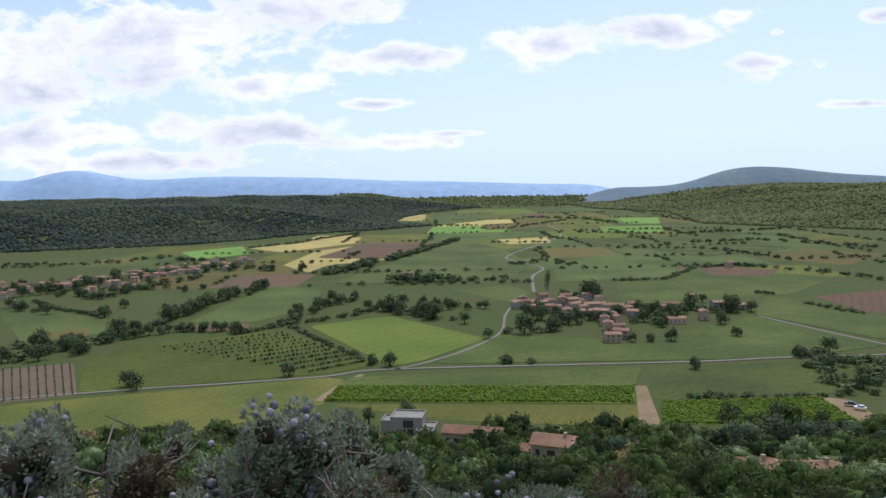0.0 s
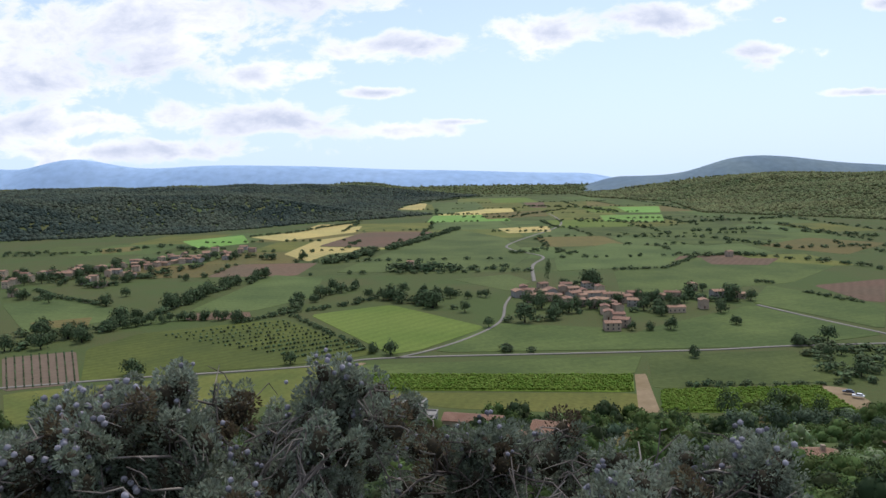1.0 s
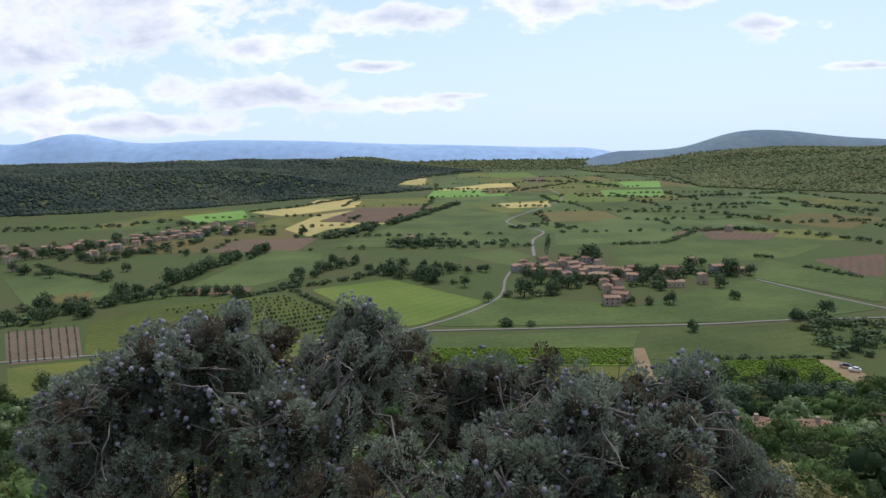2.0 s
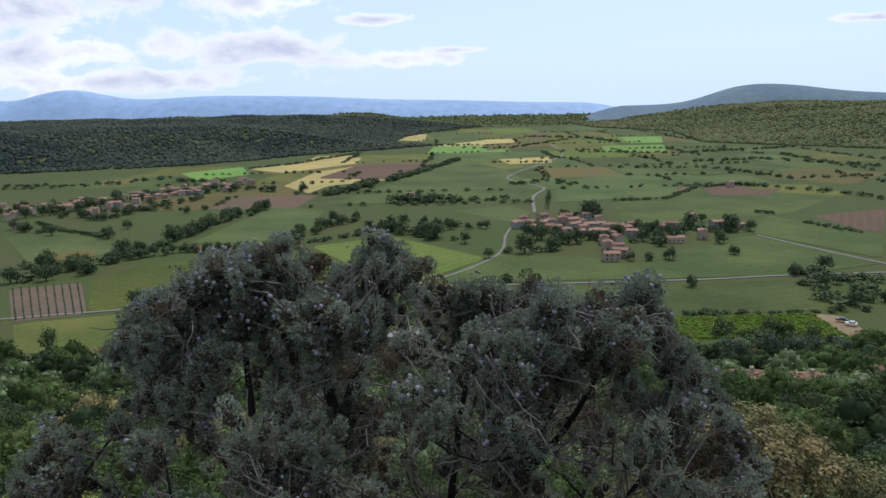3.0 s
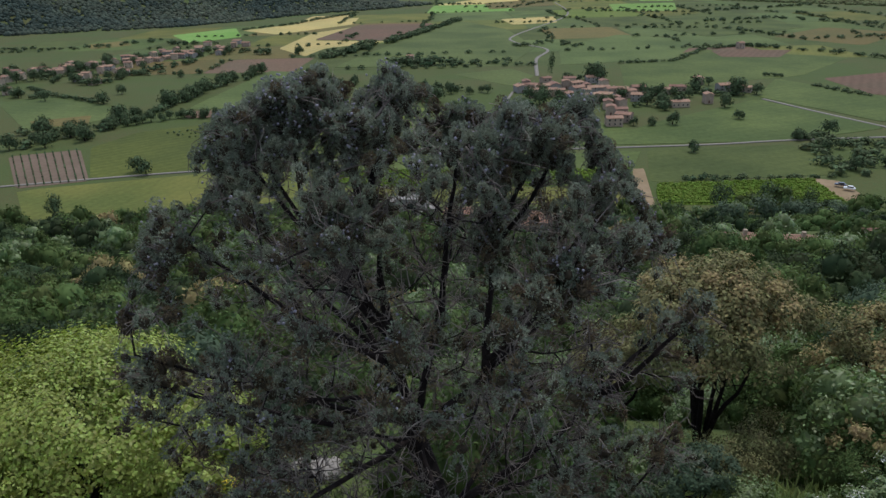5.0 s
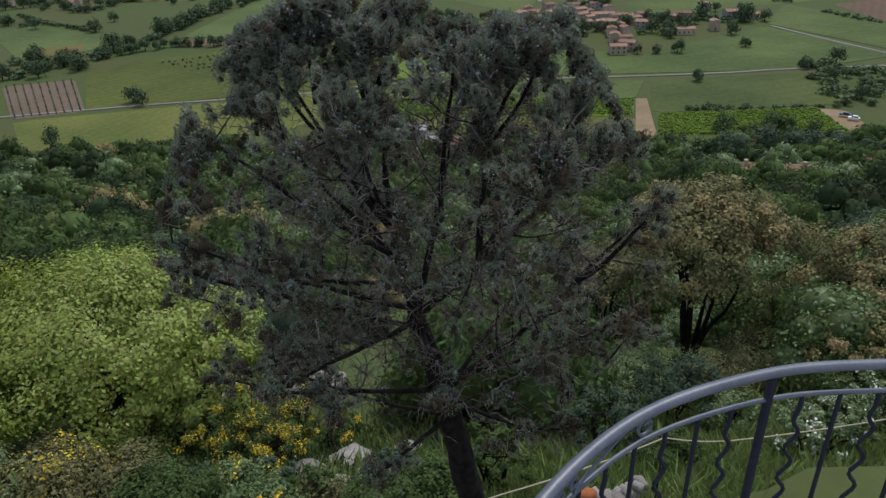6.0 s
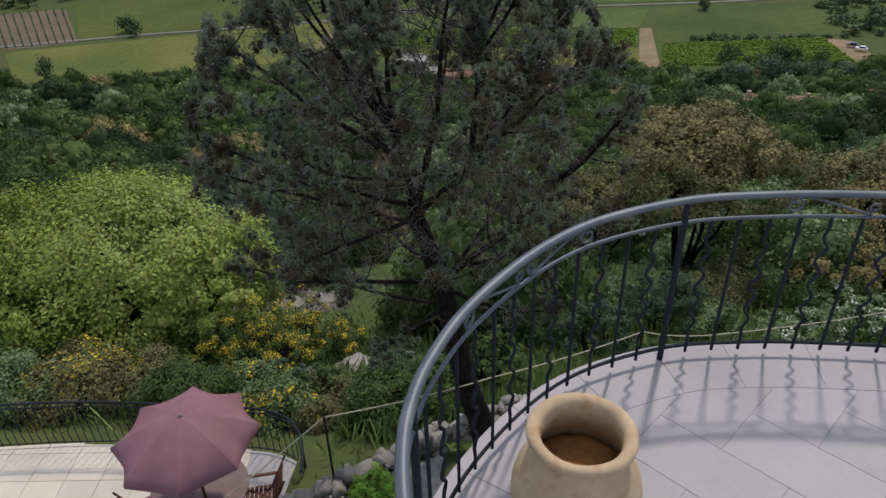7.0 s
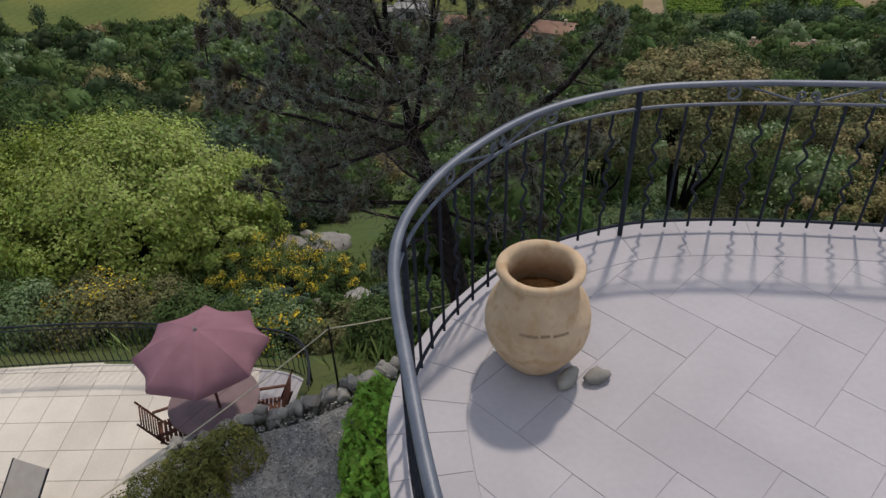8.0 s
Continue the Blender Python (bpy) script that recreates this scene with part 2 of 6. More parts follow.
M = {
    "ground": mat("scrub_ground", (0.060, 0.084, 0.026), (0.074, 0.078, 0.030), 0.02, 0.8, 0.95, 0.3, c3=(0.048, 0.070, 0.026), grain=0.8),
    "hay": mat("mown_hay_field", (0.121, 0.121, 0.032), (0.075, 0.091, 0.024), 0.02, 0.5, 0.92, 0.1, vary="object", spread=0.1, grain=0.7, rows=(22, 5, 0.07)),
    "meadow": mat("meadow_grass", (0.08, 0.104, 0.032), (0.052, 0.074, 0.023), 0.02, 0.45, 0.92, 0.1, vary="object", spread=0.16, grain=0.7, rows=(68, 7, 0.06)),
    # lighter copy of the meadow green, with the sunlight in its colour
    "bright": mat("sunlit_meadow", (0.088, 0.128, 0.026), (0.11, 0.146, 0.032), 0.02, 0.5, 0.92, 0.1, vary="object", spread=0.08, grain=0.7, rows=(40, 8, 0.12)),
    "grass": mat("pasture", (0.084, 0.108, 0.036), (0.056, 0.078, 0.026), 0.016, 0.35, 0.92, 0.1, vary="object", spread=0.18, grain=0.7, rows=(110, 9, 0.06)),
    "lush": mat("vineyard_grass", (0.1, 0.16, 0.022), (0.12, 0.18, 0.026), 0.03, 0.5, 0.92, 0.1, vary="object", spread=0.06, grain=0.7, rows=(0, 3, 0.1)),
    "fresh": mat("young_crop", (0.116, 0.215, 0.045), (0.14, 0.235, 0.06), 0.015, 0.4, 0.92, 0.1, vary="object", spread=0.08, grain=0.7, rows=(85, 8, 0.12)),
    "straw": mat("ripe_straw_field", (0.38, 0.305, 0.115), (0.3, 0.265, 0.105), 0.015, 0.4, 0.92, 0.1, vary="object", spread=0.1, grain=0.7, rows=(15, 9, 0.16)),
    "soil": mat("ploughed_red_soil", (0.13, 0.082, 0.055), (0.108, 0.08, 0.052), 0.015, 0.4, 0.92, 0.1, vary="object", spread=0.12, grain=0.7, rows=(30, 6, 0.14)),
    "fallow": mat("fallow_field", (0.122, 0.098, 0.036), (0.094, 0.09, 0.032), 0.015, 0.4, 0.92, 0.1, vary="object", spread=0.12, grain=0.7, rows=(75, 7, 0.14)),
    "dirt": mat("dry_earth_track", (0.230, 0.173, 0.109), (0.178, 0.134, 0.076), 0.05, 0.6, 0.95, 0.1),
    "vineyard_soil": mat("vineyard_soil", (0.138, 0.102, 0.076), (0.112, 0.087, 0.061), 0.02, 0.4, 0.95, 0.1),
    "orchard_grass": mat("orchard_grass", (0.076, 0.089, 0.021), (0.054, 0.068, 0.018), 0.02, 0.4, 0.92, 0.1, vary="object", spread=0.05, grain=0.7, rows=(50, 6, 0.14)),
    "road": mat("pale_road", (0.20, 0.185, 0.16), (0.17, 0.16, 0.14), 0.05, 1.0, 0.9, 0.1),
    "far_leaf": mat("distant_foliage", (0.048, 0.074, 0.036), (0.080, 0.105, 0.050), 0.03, 0.6, 0.9, 0.3, vary="island", spread=0.5),
    "pine_far": mat("distant_pine_wood", (0.030, 0.044, 0.036), (0.058, 0.070, 0.048), 0.008, 0.4, 0.9, 0.3, vary="island", spread=0.4),
    "oak_far": mat("distant_oak_wood", (0.082, 0.100, 0.044), (0.125, 0.130, 0.058), 0.008, 0.4, 0.9, 0.3, vary="island", spread=0.4),
    "scrub": mat("scrub_foliage", (0.044, 0.072, 0.022), (0.105, 0.145, 0.045), 0.16, 3.0, 0.75, 0.0, vary="island", spread=0.4, trans=0.25),
    "oak_olive": mat("olive_brown_oak_leaf", (0.115, 0.119, 0.049), (0.189, 0.176, 0.081), 0.5, 6, 0.7, 0.0, vary="island", spread=0.4, trans=0.25),
    "scrub_dark": mat("dark_scrub_foliage", (0.024, 0.040, 0.017), (0.050, 0.068, 0.028), 0.16, 3.0, 0.75, 0.0, vary="island", spread=0.35, trans=0.2),
    # distance haze is put into this base colour as pale blue
    "hill_haze": mat("haze_blue_mountain", (0.30, 0.42, 0.60), (0.27, 0.39, 0.57), 0.002, 0.02, 1.0, 0.0),
    # woods mixed with blue-grey, air haze painted into the surface
    "hill_haze_wooded": mat("haze_tinted_wooded_mountain", (0.12, 0.17, 0.22), (0.15, 0.20, 0.23), 0.004, 0.03, 1.0, 0.0),
    "tile": mat("pale_stone_tile", (0.325, 0.303, 0.308), (0.365, 0.34, 0.345), 1.6, 30, 0.85, 0.05, vary="object", spread=0.05, grain=0.14),
    "grout": mat("grey_grout", (0.32, 0.30, 0.305), (0.35, 0.328, 0.333), 6, 80, 0.95, 0.2),
    "plaster": mat("rough_plaster", (0.50, 0.46, 0.40), (0.58, 0.53, 0.46), 2, 40, 0.9, 0.3),
    "iron": mat("grey_painted_iron", (0.018, 0.020, 0.028), (0.025, 0.028, 0.035), 8, 120, 0.7, 0.1),
    "handrail": mat("worn_grey_blue_handrail", (0.064, 0.073, 0.095), (0.098, 0.107, 0.129), 6, 90, 0.45, 0.12, metal=0.2),
    "clay": mat("ochre_terracotta", (0.5, 0.37, 0.24), (0.38, 0.275, 0.175), 5.0, 16, 0.8, 0.15, c3=(0.34, 0.225, 0.125), grain=0.4),
    "clay_mark": mat("worn_dark_stamp", (0.22, 0.155, 0.10), (0.30, 0.215, 0.14), 20, 120, 0.9, 0.3),
    "pot_earth": mat("dry_orange_earth", (0.34, 0.17, 0.06), (0.20, 0.10, 0.04), 14, 60, 0.95, 0.6),
    "stone": mat("pale_limestone", (0.273, 0.257, 0.226), (0.195, 0.183, 0.164), 4, 30, 0.9, 0.5, vary="object", spread=0.25),
    "gravel": mat("grey_gravel", (0.156, 0.143, 0.130), (0.247, 0.234, 0.215), 12, 90, 0.95, 0.8),
    "canvas": mat("dusty_pink_canvas", (0.30, 0.155, 0.185), (0.255, 0.13, 0.155), 3, 150, 0.85, 0.15, trans=0.25),
    "teak": mat("dark_teak", (0.075, 0.032, 0.024), (0.11, 0.05, 0.034), 8, 60, 0.8, 0.2, vary="object", spread=0.15),
    "tile_warm": mat("cream_stone_tile", (0.468, 0.416, 0.351), (0.546, 0.488, 0.410), 1.2, 25, 0.85, 0.05, vary="object", spread=0.06, grain=0.16),
    "table_wood": mat("mauve_brown_table_wood", (0.112, 0.064, 0.064), (0.143, 0.083, 0.083), 5, 50, 0.6, 0.15, vary="object", spread=0.1),
    "stone_chip": mat("gravel_chip", (0.165, 0.158, 0.150), (0.345, 0.330, 0.300), 5, 60, 0.9, 0.2, vary="island", spread=0.45),
    "vine_leaf": mat("vine_foliage", (0.085, 0.135, 0.018), (0.115, 0.165, 0.028), 0.1, 1.0, 0.9, 0.1, vary="island", spread=0.25),
    "fresh_bush": mat("bright_bush_leaf", (0.156, 0.288, 0.036), (0.216, 0.348, 0.066), 2, 14, 0.7, 0.0, vary="island", spread=0.3, trans=0.3),
    # dark brown for tuft cores: inner shade given as colour
    "tuft_core": mat("shade_dark_core", (0.030, 0.026, 0.018), (0.050, 0.042, 0.028), 20, 120, 0.95, 0.4),
    "orange_clay": mat("orange_terracotta", (0.315, 0.112, 0.045), (0.270, 0.098, 0.045), 8, 60, 0.9, 0.3),
    "rope": mat("pale_rope", (0.42, 0.38, 0.28), (0.34, 0.30, 0.22), 20, 200, 0.9, 0.3),
    "roof": mat("terracotta_roof", (0.21, 0.125, 0.09), (0.26, 0.165, 0.12), 0.3, 6, 0.9, 0.3, vary="object", spread=0.2),
    "wall_far": mat("rendered_house_wall", (0.28, 0.225, 0.17), (0.34, 0.28, 0.22), 0.3, 6, 0.9, 0.1, vary="object", spread=0.2),
    "white_wall": mat("white_render", (0.22, 0.21, 0.195), (0.26, 0.25, 0.235), 0.4, 6, 0.9, 0.1),
    "glass_dark": mat("dark_window_glass", (0.02, 0.025, 0.03), (0.03, 0.035, 0.04), 2, 20, 0.15, 0.0),
    "bark": mat("dark_furrowed_bark", (0.009, 0.0075, 0.0075), (0.024, 0.019, 0.018), 10, 60, 0.95, 0.8),
    "twig": mat("grey_brown_twig", (0.072, 0.060, 0.053), (0.178, 0.157, 0.140), 6, 50, 0.9, 0.2, vary="island", spread=0.4),
    "olive_leaf": mat("grey_green_leaf", (0.049, 0.076, 0.044), (0.076, 0.103, 0.063), 0.8, 8, 0.7, 0.0, vary="island", spread=0.3, trans=0.2),
    "dry_leaf": mat("dry_brown_cypress_leaf", (0.079, 0.060, 0.038), (0.120, 0.094, 0.056), 3, 30, 0.9, 0.0, vary="island", spread=0.35, trans=0.2),
    "blue_leaf": mat("blue_green_cypress_leaf", (0.124, 0.150, 0.108), (0.220, 0.245, 0.184), 3, 30, 0.7, 0.0, vary="island", spread=0.4, trans=0.42),
    "cone": mat("violet_grey_cone", (0.13, 0.125, 0.145), (0.22, 0.215, 0.24), 30, 200, 0.85, 0.3, vary="island", spread=0.4),
    "oak_leaf": mat("fresh_oak_leaf", (0.198, 0.258, 0.036), (0.294, 0.342, 0.066), 0.8, 8, 0.6, 0.0, vary="island", spread=0.4, trans=0.35),
    "brown_leaf": mat("tan_green_young_leaf", (0.196, 0.172, 0.069), (0.287, 0.224, 0.109), 0.5, 6, 0.7, 0.0, vary="island", spread=0.35, trans=0.25),
    "bush_leaf": mat("garden_bush_leaf", (0.094, 0.151, 0.040), (0.135, 0.185, 0.065), 1.5, 12, 0.55, 0.0, vary="island", spread=0.3, trans=0.3),
    "broom": mat("yellow_broom_flower", (0.632, 0.437, 0.034), (0.517, 0.414, 0.046), 2, 12, 0.7, 0.0, vary="island", spread=0.3, trans=0.2),
    "hedge_leaf": mat("clipped_hedge_leaf", (0.11, 0.125, 0.03), (0.17, 0.15, 0.045), 1.5, 12, 0.7, 0.0, vary="island", spread=0.3, trans=0.2),
    "grass_blade": mat("wild_grass", (0.125, 0.175, 0.050), (0.19, 0.235, 0.075), 1.0, 8, 0.7, 0.0, vary="island", spread=0.35, trans=0.3),
    "white_paint": mat("white_car_paint", (0.75, 0.75, 0.75), (0.8, 0.8, 0.8), 2, 20, 0.25, 0.0, coat=0.5),
    "dark_paint": mat("dark_car_paint", (0.03, 0.03, 0.05), (0.04, 0.04, 0.06), 2, 20, 0.25, 0.0, coat=0.5),
    "rubber": mat("tyre_rubber", (0.02, 0.02, 0.02), (0.03, 0.03, 0.03), 20, 90, 0.9, 0.2),
    "flower": mat("white_blossom", (0.62, 0.62, 0.55), (0.7, 0.7, 0.62), 5, 40, 0.8, 0.0, vary="island", spread=0.2, trans=0.2),
    "sling": mat("grey_sling_fabric", (0.38, 0.33, 0.28), (0.43, 0.38, 0.33), 5, 200, 0.85, 0.1),
}


# ---- mesh helpers ----
def mesh_np(name, verts, faces, material, smooth=False):
    """A mesh from numpy arrays: verts (n, 3), faces (m, k)."""
    verts, faces = np.asarray(verts, np.float32), np.asarray(faces, np.int32)
    me = bpy.data.meshes.new(name)
    me.vertices.add(len(verts)); me.vertices.foreach_set("co", verts.ravel())
    k = faces.shape[1]
    me.loops.add(faces.size); me.loops.foreach_set("vertex_index", faces.ravel())
    me.polygons.add(len(faces))
    me.polygons.foreach_set("loop_start", np.arange(0, faces.size, k, dtype=np.int32))
    if smooth:
        me.polygons.foreach_set("use_smooth", np.ones(len(faces), bool))
    me.materials.append(material)
    me.update(calc_edges=True)
    me.validate()
    return me


def link(name, me, parent=None, label=""):
    ob = new(name, me)
    if parent:
        ob.parent = parent
    return tagged(ob, label)


def part(name, bm, material, parent=None, label="", smooth=False):
    me = bpy.data.meshes.new(name)
    if smooth:
        for f in bm.faces:
            f.smooth = True
    bm.to_mesh(me); bm.free()
    me.materials.append(material)
    return link(name, me, parent, label)


def empty(name, m, label, category, group="", kind=""):
    ob = new(name)
    ob.matrix_basis = m
    return tagged(ob, label, category, group, kind)


def box(bm, x0, x1, y0, y1, z0, z1, bevel=0.0):
    r = bmesh.ops.create_cube(bm, size=1)
    for v in r["verts"]:
        v.co = Vector((x0 + (v.co.x + 0.5) * (x1 - x0), y0 + (v.co.y + 0.5) * (y1 - y0), z0 + (v.co.z + 0.5) * (z1 - z0)))
    if bevel:
        es = list({e for v in r["verts"] for e in v.link_edges})
        bmesh.ops.bevel(bm, geom=es, offset=bevel, segments=2, affect="EDGES")
    return bm


def boxed(*a):
    return box(bmesh.new(), *a)


def tube(pts, radii, sides=8, cap=True):
    """Verts and quads of a tube along points."""
    pts = [Vector(p) for p in pts]
    vs, fs = [], []
    up = Vector((0.13, 0.21, 0.97))
    for i, p in enumerate(pts):
        d = (pts[min(i + 1, len(pts) - 1)] - pts[max(i - 1, 0)]).normalized()
        a = d.cross(up)
        if a.length < 0.05:
            a = d.cross(Vector((1, 0, 0)))
        a.normalize()
        b = d.cross(a)
        for k in range(sides):
            w = 2 * math.pi * k / sides
            vs.append(p + radii[i] * (a * math.cos(w) + b * math.sin(w)))
    for i in range(len(pts) - 1):
        for k in range(sides):
            k2 = (k + 1) % sides
            fs.append((i * sides + k, i * sides + k2, (i + 1) * sides + k2, (i + 1) * sides + k))
    return vs, fs


def tubes_mesh(name, tubes, material, smooth=True):
    vs, fs, o = [], [], 0
    for v, f in tubes:
        vs += [tuple(p) for p in v]
        fs += [tuple(i + o for i in q) for q in f]
        o += len(v)
    return mesh_np(name, vs, fs, material, smooth)


def spline(ctrl, n):
    """Catmull-Rom through the control points, n samples a span."""
    P = [Vector(p) for p in ctrl]
    P = [2 * P[0] - P[1]] + P + [2 * P[-1] - P[-2]]
    out = []
    for i in range(1, len(P) - 2):
        for k in range(n):
            t = k / n
            a, b, c, d = P[i - 1], P[i], P[i + 1], P[i + 2]
            out.append(0.5 * ((2 * b) + (c - a) * t + (2 * a - 5 * b + 4 * c - d) * t * t + (3 * b - a - 3 * c + d) * t ** 3))
    return out + [P[-2]]


def lathe(profile, n=40):
    vs, fs = [], []
    for r, z in profile:
        for k in range(n):
            w = 2 * math.pi * k / n
            vs.append((r * math.cos(w), r * math.sin(w), z))
    for i in range(len(profile) - 1):
        for k in range(n):
            fs.append((i * n + k, i * n + (k + 1) % n, (i + 1) * n + (k + 1) % n, (i + 1) * n + k))
    return vs, fs


# ---- the lie of the land ----
VALLEY = -86.0
PROFILE_Y = np.array([-60, -8, 0, 2, 4.2, 8, 12, 19, 35, 60, 100, 140, 185, 215, 240, 258, 9000], float)
PROFILE_Z = np.array([-4.8, -4.8, -4.8, -4.8, -5.6, -8.2, -10.6, -13.4, -20, -30, -43, -55, -68, -78, -85, VALLEY, VALLEY], float)
WALL_X, WALL_Y = np.array([-4.2, -2.2, -1.4, -0.7, 0.24, 0.65, 1.8, 2.92, 4.0, 9.0, 40]), np.array([-0.5, 1.9, 2.45, 2.62, 3.15, 3.5, 4.05, 4.45, 4.9, 6.0, 8.0])
LEFT_Y, LEFT_X = np.array([900, 1093, 1200, 1400, 1660, 1900, 2600, 3200, 4600], float), np.array([-760, -688, -430, -250, -25, -135, -60, 170, 200], float)
RIGHT_Y, RIGHT_X = np.array([900, 1250, 1550, 2150, 2700, 4600], float), np.array([900, 745, 560, 680, 560, 600], float)


def smooth01(t):
    t = np.clip(t, 0, 1)
    return t * t * (3 - 2 * t)


def wave(x, y, s, k):
    return np.sin(x / s + 1.7 * k) * np.cos(y / s * 0.8 + 0.6 * k) + 0.5 * np.sin((x + y) / s * 1.7 + k)


def land(x, y):
    x, y = np.asarray(x, float), np.asarray(y, float)
    z = np.interp(y, PROFILE_Y, PROFILE_Z)
    slope = smooth01((y - 14) / 20) * smooth01((260 - y) / 60)
    z = z + slope * (1.1 * wave(x, y, 11, 1) + 2.0 * wave(x, y, 37, 2)) * 0.6
    wall_y = np.interp(x, WALL_X, WALL_Y)
    bench = smooth01((wall_y - y) / 0.30 + 0.5)
    low = smooth01((-0.75 - x) / 0.6) * smooth01((7.5 - y) / 2.0)
    z = z * (1 - low) + low * np.minimum(z, -6.42)
    z = z * (1 - bench) + bench * -4.85
    far = smooth01((y - 880) / 120)
    dl = np.interp(y, LEFT_Y, LEFT_X) - x
    dr = x - np.interp(y, RIGHT_Y, RIGHT_X)
    rough = 1 + 0.13 * wave(x, y, 130, 3)
    back = 54 * smooth01((y - 3250) / 700) * (1 + 0.05 * wave(x, y, 300, 5))
    hill = np.maximum(56 * smooth01(dl / 620) * rough, (36 + 30 * smooth01((x - 700) / 700)) * smooth01(dr / 640) * rough) * far
    return z + np.maximum(hill, back)


def ground_z(x, y):
    return float(land(x, y))


def build_ground():
    nu, nv = 150, 230
    v = np.linspace(0, 1, nv)
    ys = -40 + 60 * v + 4500 * v ** 4.2
    u = np.linspace(-1, 1, nu)
    X = u[None, :] * np.abs(u[None, :]) ** 0.35 * (40 + 0.92 * np.maximum(ys, 0)[:, None])
    Y = np.repeat(ys[:, None], nu, 1)
    Z = land(X, Y)
    verts = np.stack([X, Y, Z], -1).reshape(-1, 3)
    i = np.arange(nv - 1)[:, None] * nu + np.arange(nu - 1)[None, :]
    faces = np.stack([i, i + 1, i + 1 + nu, i + nu], -1).reshape(-1, 4)
    tagged(link("ground", mesh_np("ground", verts, faces, M["ground"], True)), "scrubby hillside falling to a wide green valley floor", "ground", kind="structure")


build_ground()
LAY = [0]


def field(kind, pts, low=False):
    """A flat field of the valley floor, laid as a thin sheet of soil."""
    LAY[0] += 1
    top = VALLEY + 0.05 + 0.03 * (LAY[0] % 7) if not low else VALLEY + 0.03
    bm = bmesh.new()
    # corners are rounded a little, as ploughs turn
    P = [Vector((*p, 0)) for p in pts]
    ring = []
    for i, p in enumerate(P):
        a, b = P[i - 1], P[(i + 1) % len(P)]
        ring += [p.lerp(a, 0.05), p.lerp(b, 0.05)]
    f = bm.faces.new([bm.verts.new((p.x, p.y, top)) for p in ring])
    if f.normal.z < 0 or f.calc_area() and (f.normal_update() or f.normal.z < 0):
        f.normal_flip()
    r = bmesh.ops.extrude_face_region(bm, geom=[f])
    for v in r["geom"]:
        if isinstance(v, bmesh.types.BMVert):
            v.co.z -= 0.2
    words = {"hay": "yellow-green mown hay field", "vineyard_soil": "bare brown vineyard soil with rows", "orchard_grass": "green orchard grass in the valley",
             "bright": "bright green meadow on the valley floor", "meadow": "dark green meadow on the valley floor", "lush": "lush green vineyard strip",
             "dirt": "bare dry earth patch between fields", "soil": "ploughed reddish brown field", "grass": "green pasture in the valley",
             "straw": "golden ripe straw field", "fresh": "vivid green young crop field", "fallow": "dull brown fallow field"}
    tagged(part("field", bm, M[kind]), words[kind], "field", kind="structure")


def road(w, pts):
    P = spline([(*p, VALLEY + 0.36) for p in pts], 6)
    vs, fs = [], []
    for i, p in enumerate(P):
        d = (P[min(i + 1, len(P) - 1)] - P[max(i - 1, 0)]).normalized()
        s = Vector((-d.y, d.x, 0)) * (w / 2)
        vs += [tuple(p + s), tuple(p - s), tuple(p - s - Vector((0, 0, 0.4))), tuple(p + s - Vector((0, 0, 0.3)))]
    for i in range(len(P) - 1):
        for k in range(4):
            fs.append((4 * i + k, 4 * i + (k + 1) % 4, 4 * i + 4 + (k + 1) % 4, 4 * i + 4 + k))
    tagged(link("road", mesh_np("road", vs, fs, M["road"])), "pale narrow country road between fields", "road", kind="structure")


# blobs of foliage seen from afar: a rough ball of 80 faces
def rough_ball(seed, sub=1, amount=0.25):
    bm = bmesh.new()
    bmesh.ops.create_icosphere(bm, subdivisions=sub, radius=1)
    vs = np.array([v.co[:] for v in bm.verts]); fs = np.array([[v.index for v in f.verts] for f in bm.faces])
    bm.free()
    rng = np.random.default_rng(seed)
    return vs * (1 + amount * rng.standard_normal((len(vs), 1))), fs


def scatter(name, base, places, material, smooth=False):
    """Joins many copies of small base meshes: places are x, y, z, sx, sy, sz, turn."""
    VS, FS, o = [], [], 0
    P = np.asarray(places, float)
    which = np.arange(len(P)) % len(base)
    for b, (bv, bf) in enumerate(base):
        p = P[which == b]
        if not len(p):
            continue
        c, s = np.cos(p[:, 6])[:, None], np.sin(p[:, 6])[:, None]
        x, y, z = bv[:, 0] * p[:, 3:4], bv[:, 1] * p[:, 4:5], bv[:, 2] * p[:, 5:6]
        v = np.stack([p[:, 0:1] + x * c - y * s, p[:, 1:2] + x * s + y * c, p[:, 2:3] + z], -1)
        f = bf[None] + (np.arange(len(p)) * len(bv))[:, None, None] + o
        VS.append(v.reshape(-1, 3)); FS.append(f.reshape(-1, bf.shape[1])); o += v.shape[0] * len(bv)
    return link(name, mesh_np(name, np.concatenate(VS), np.concatenate(FS), material, smooth))

# ---- trees of the valley ----
rng = np.random.default_rng(7)


def unit(v):
    return v / (np.linalg.norm(v, axis=-1, keepdims=True) + 1e-9)


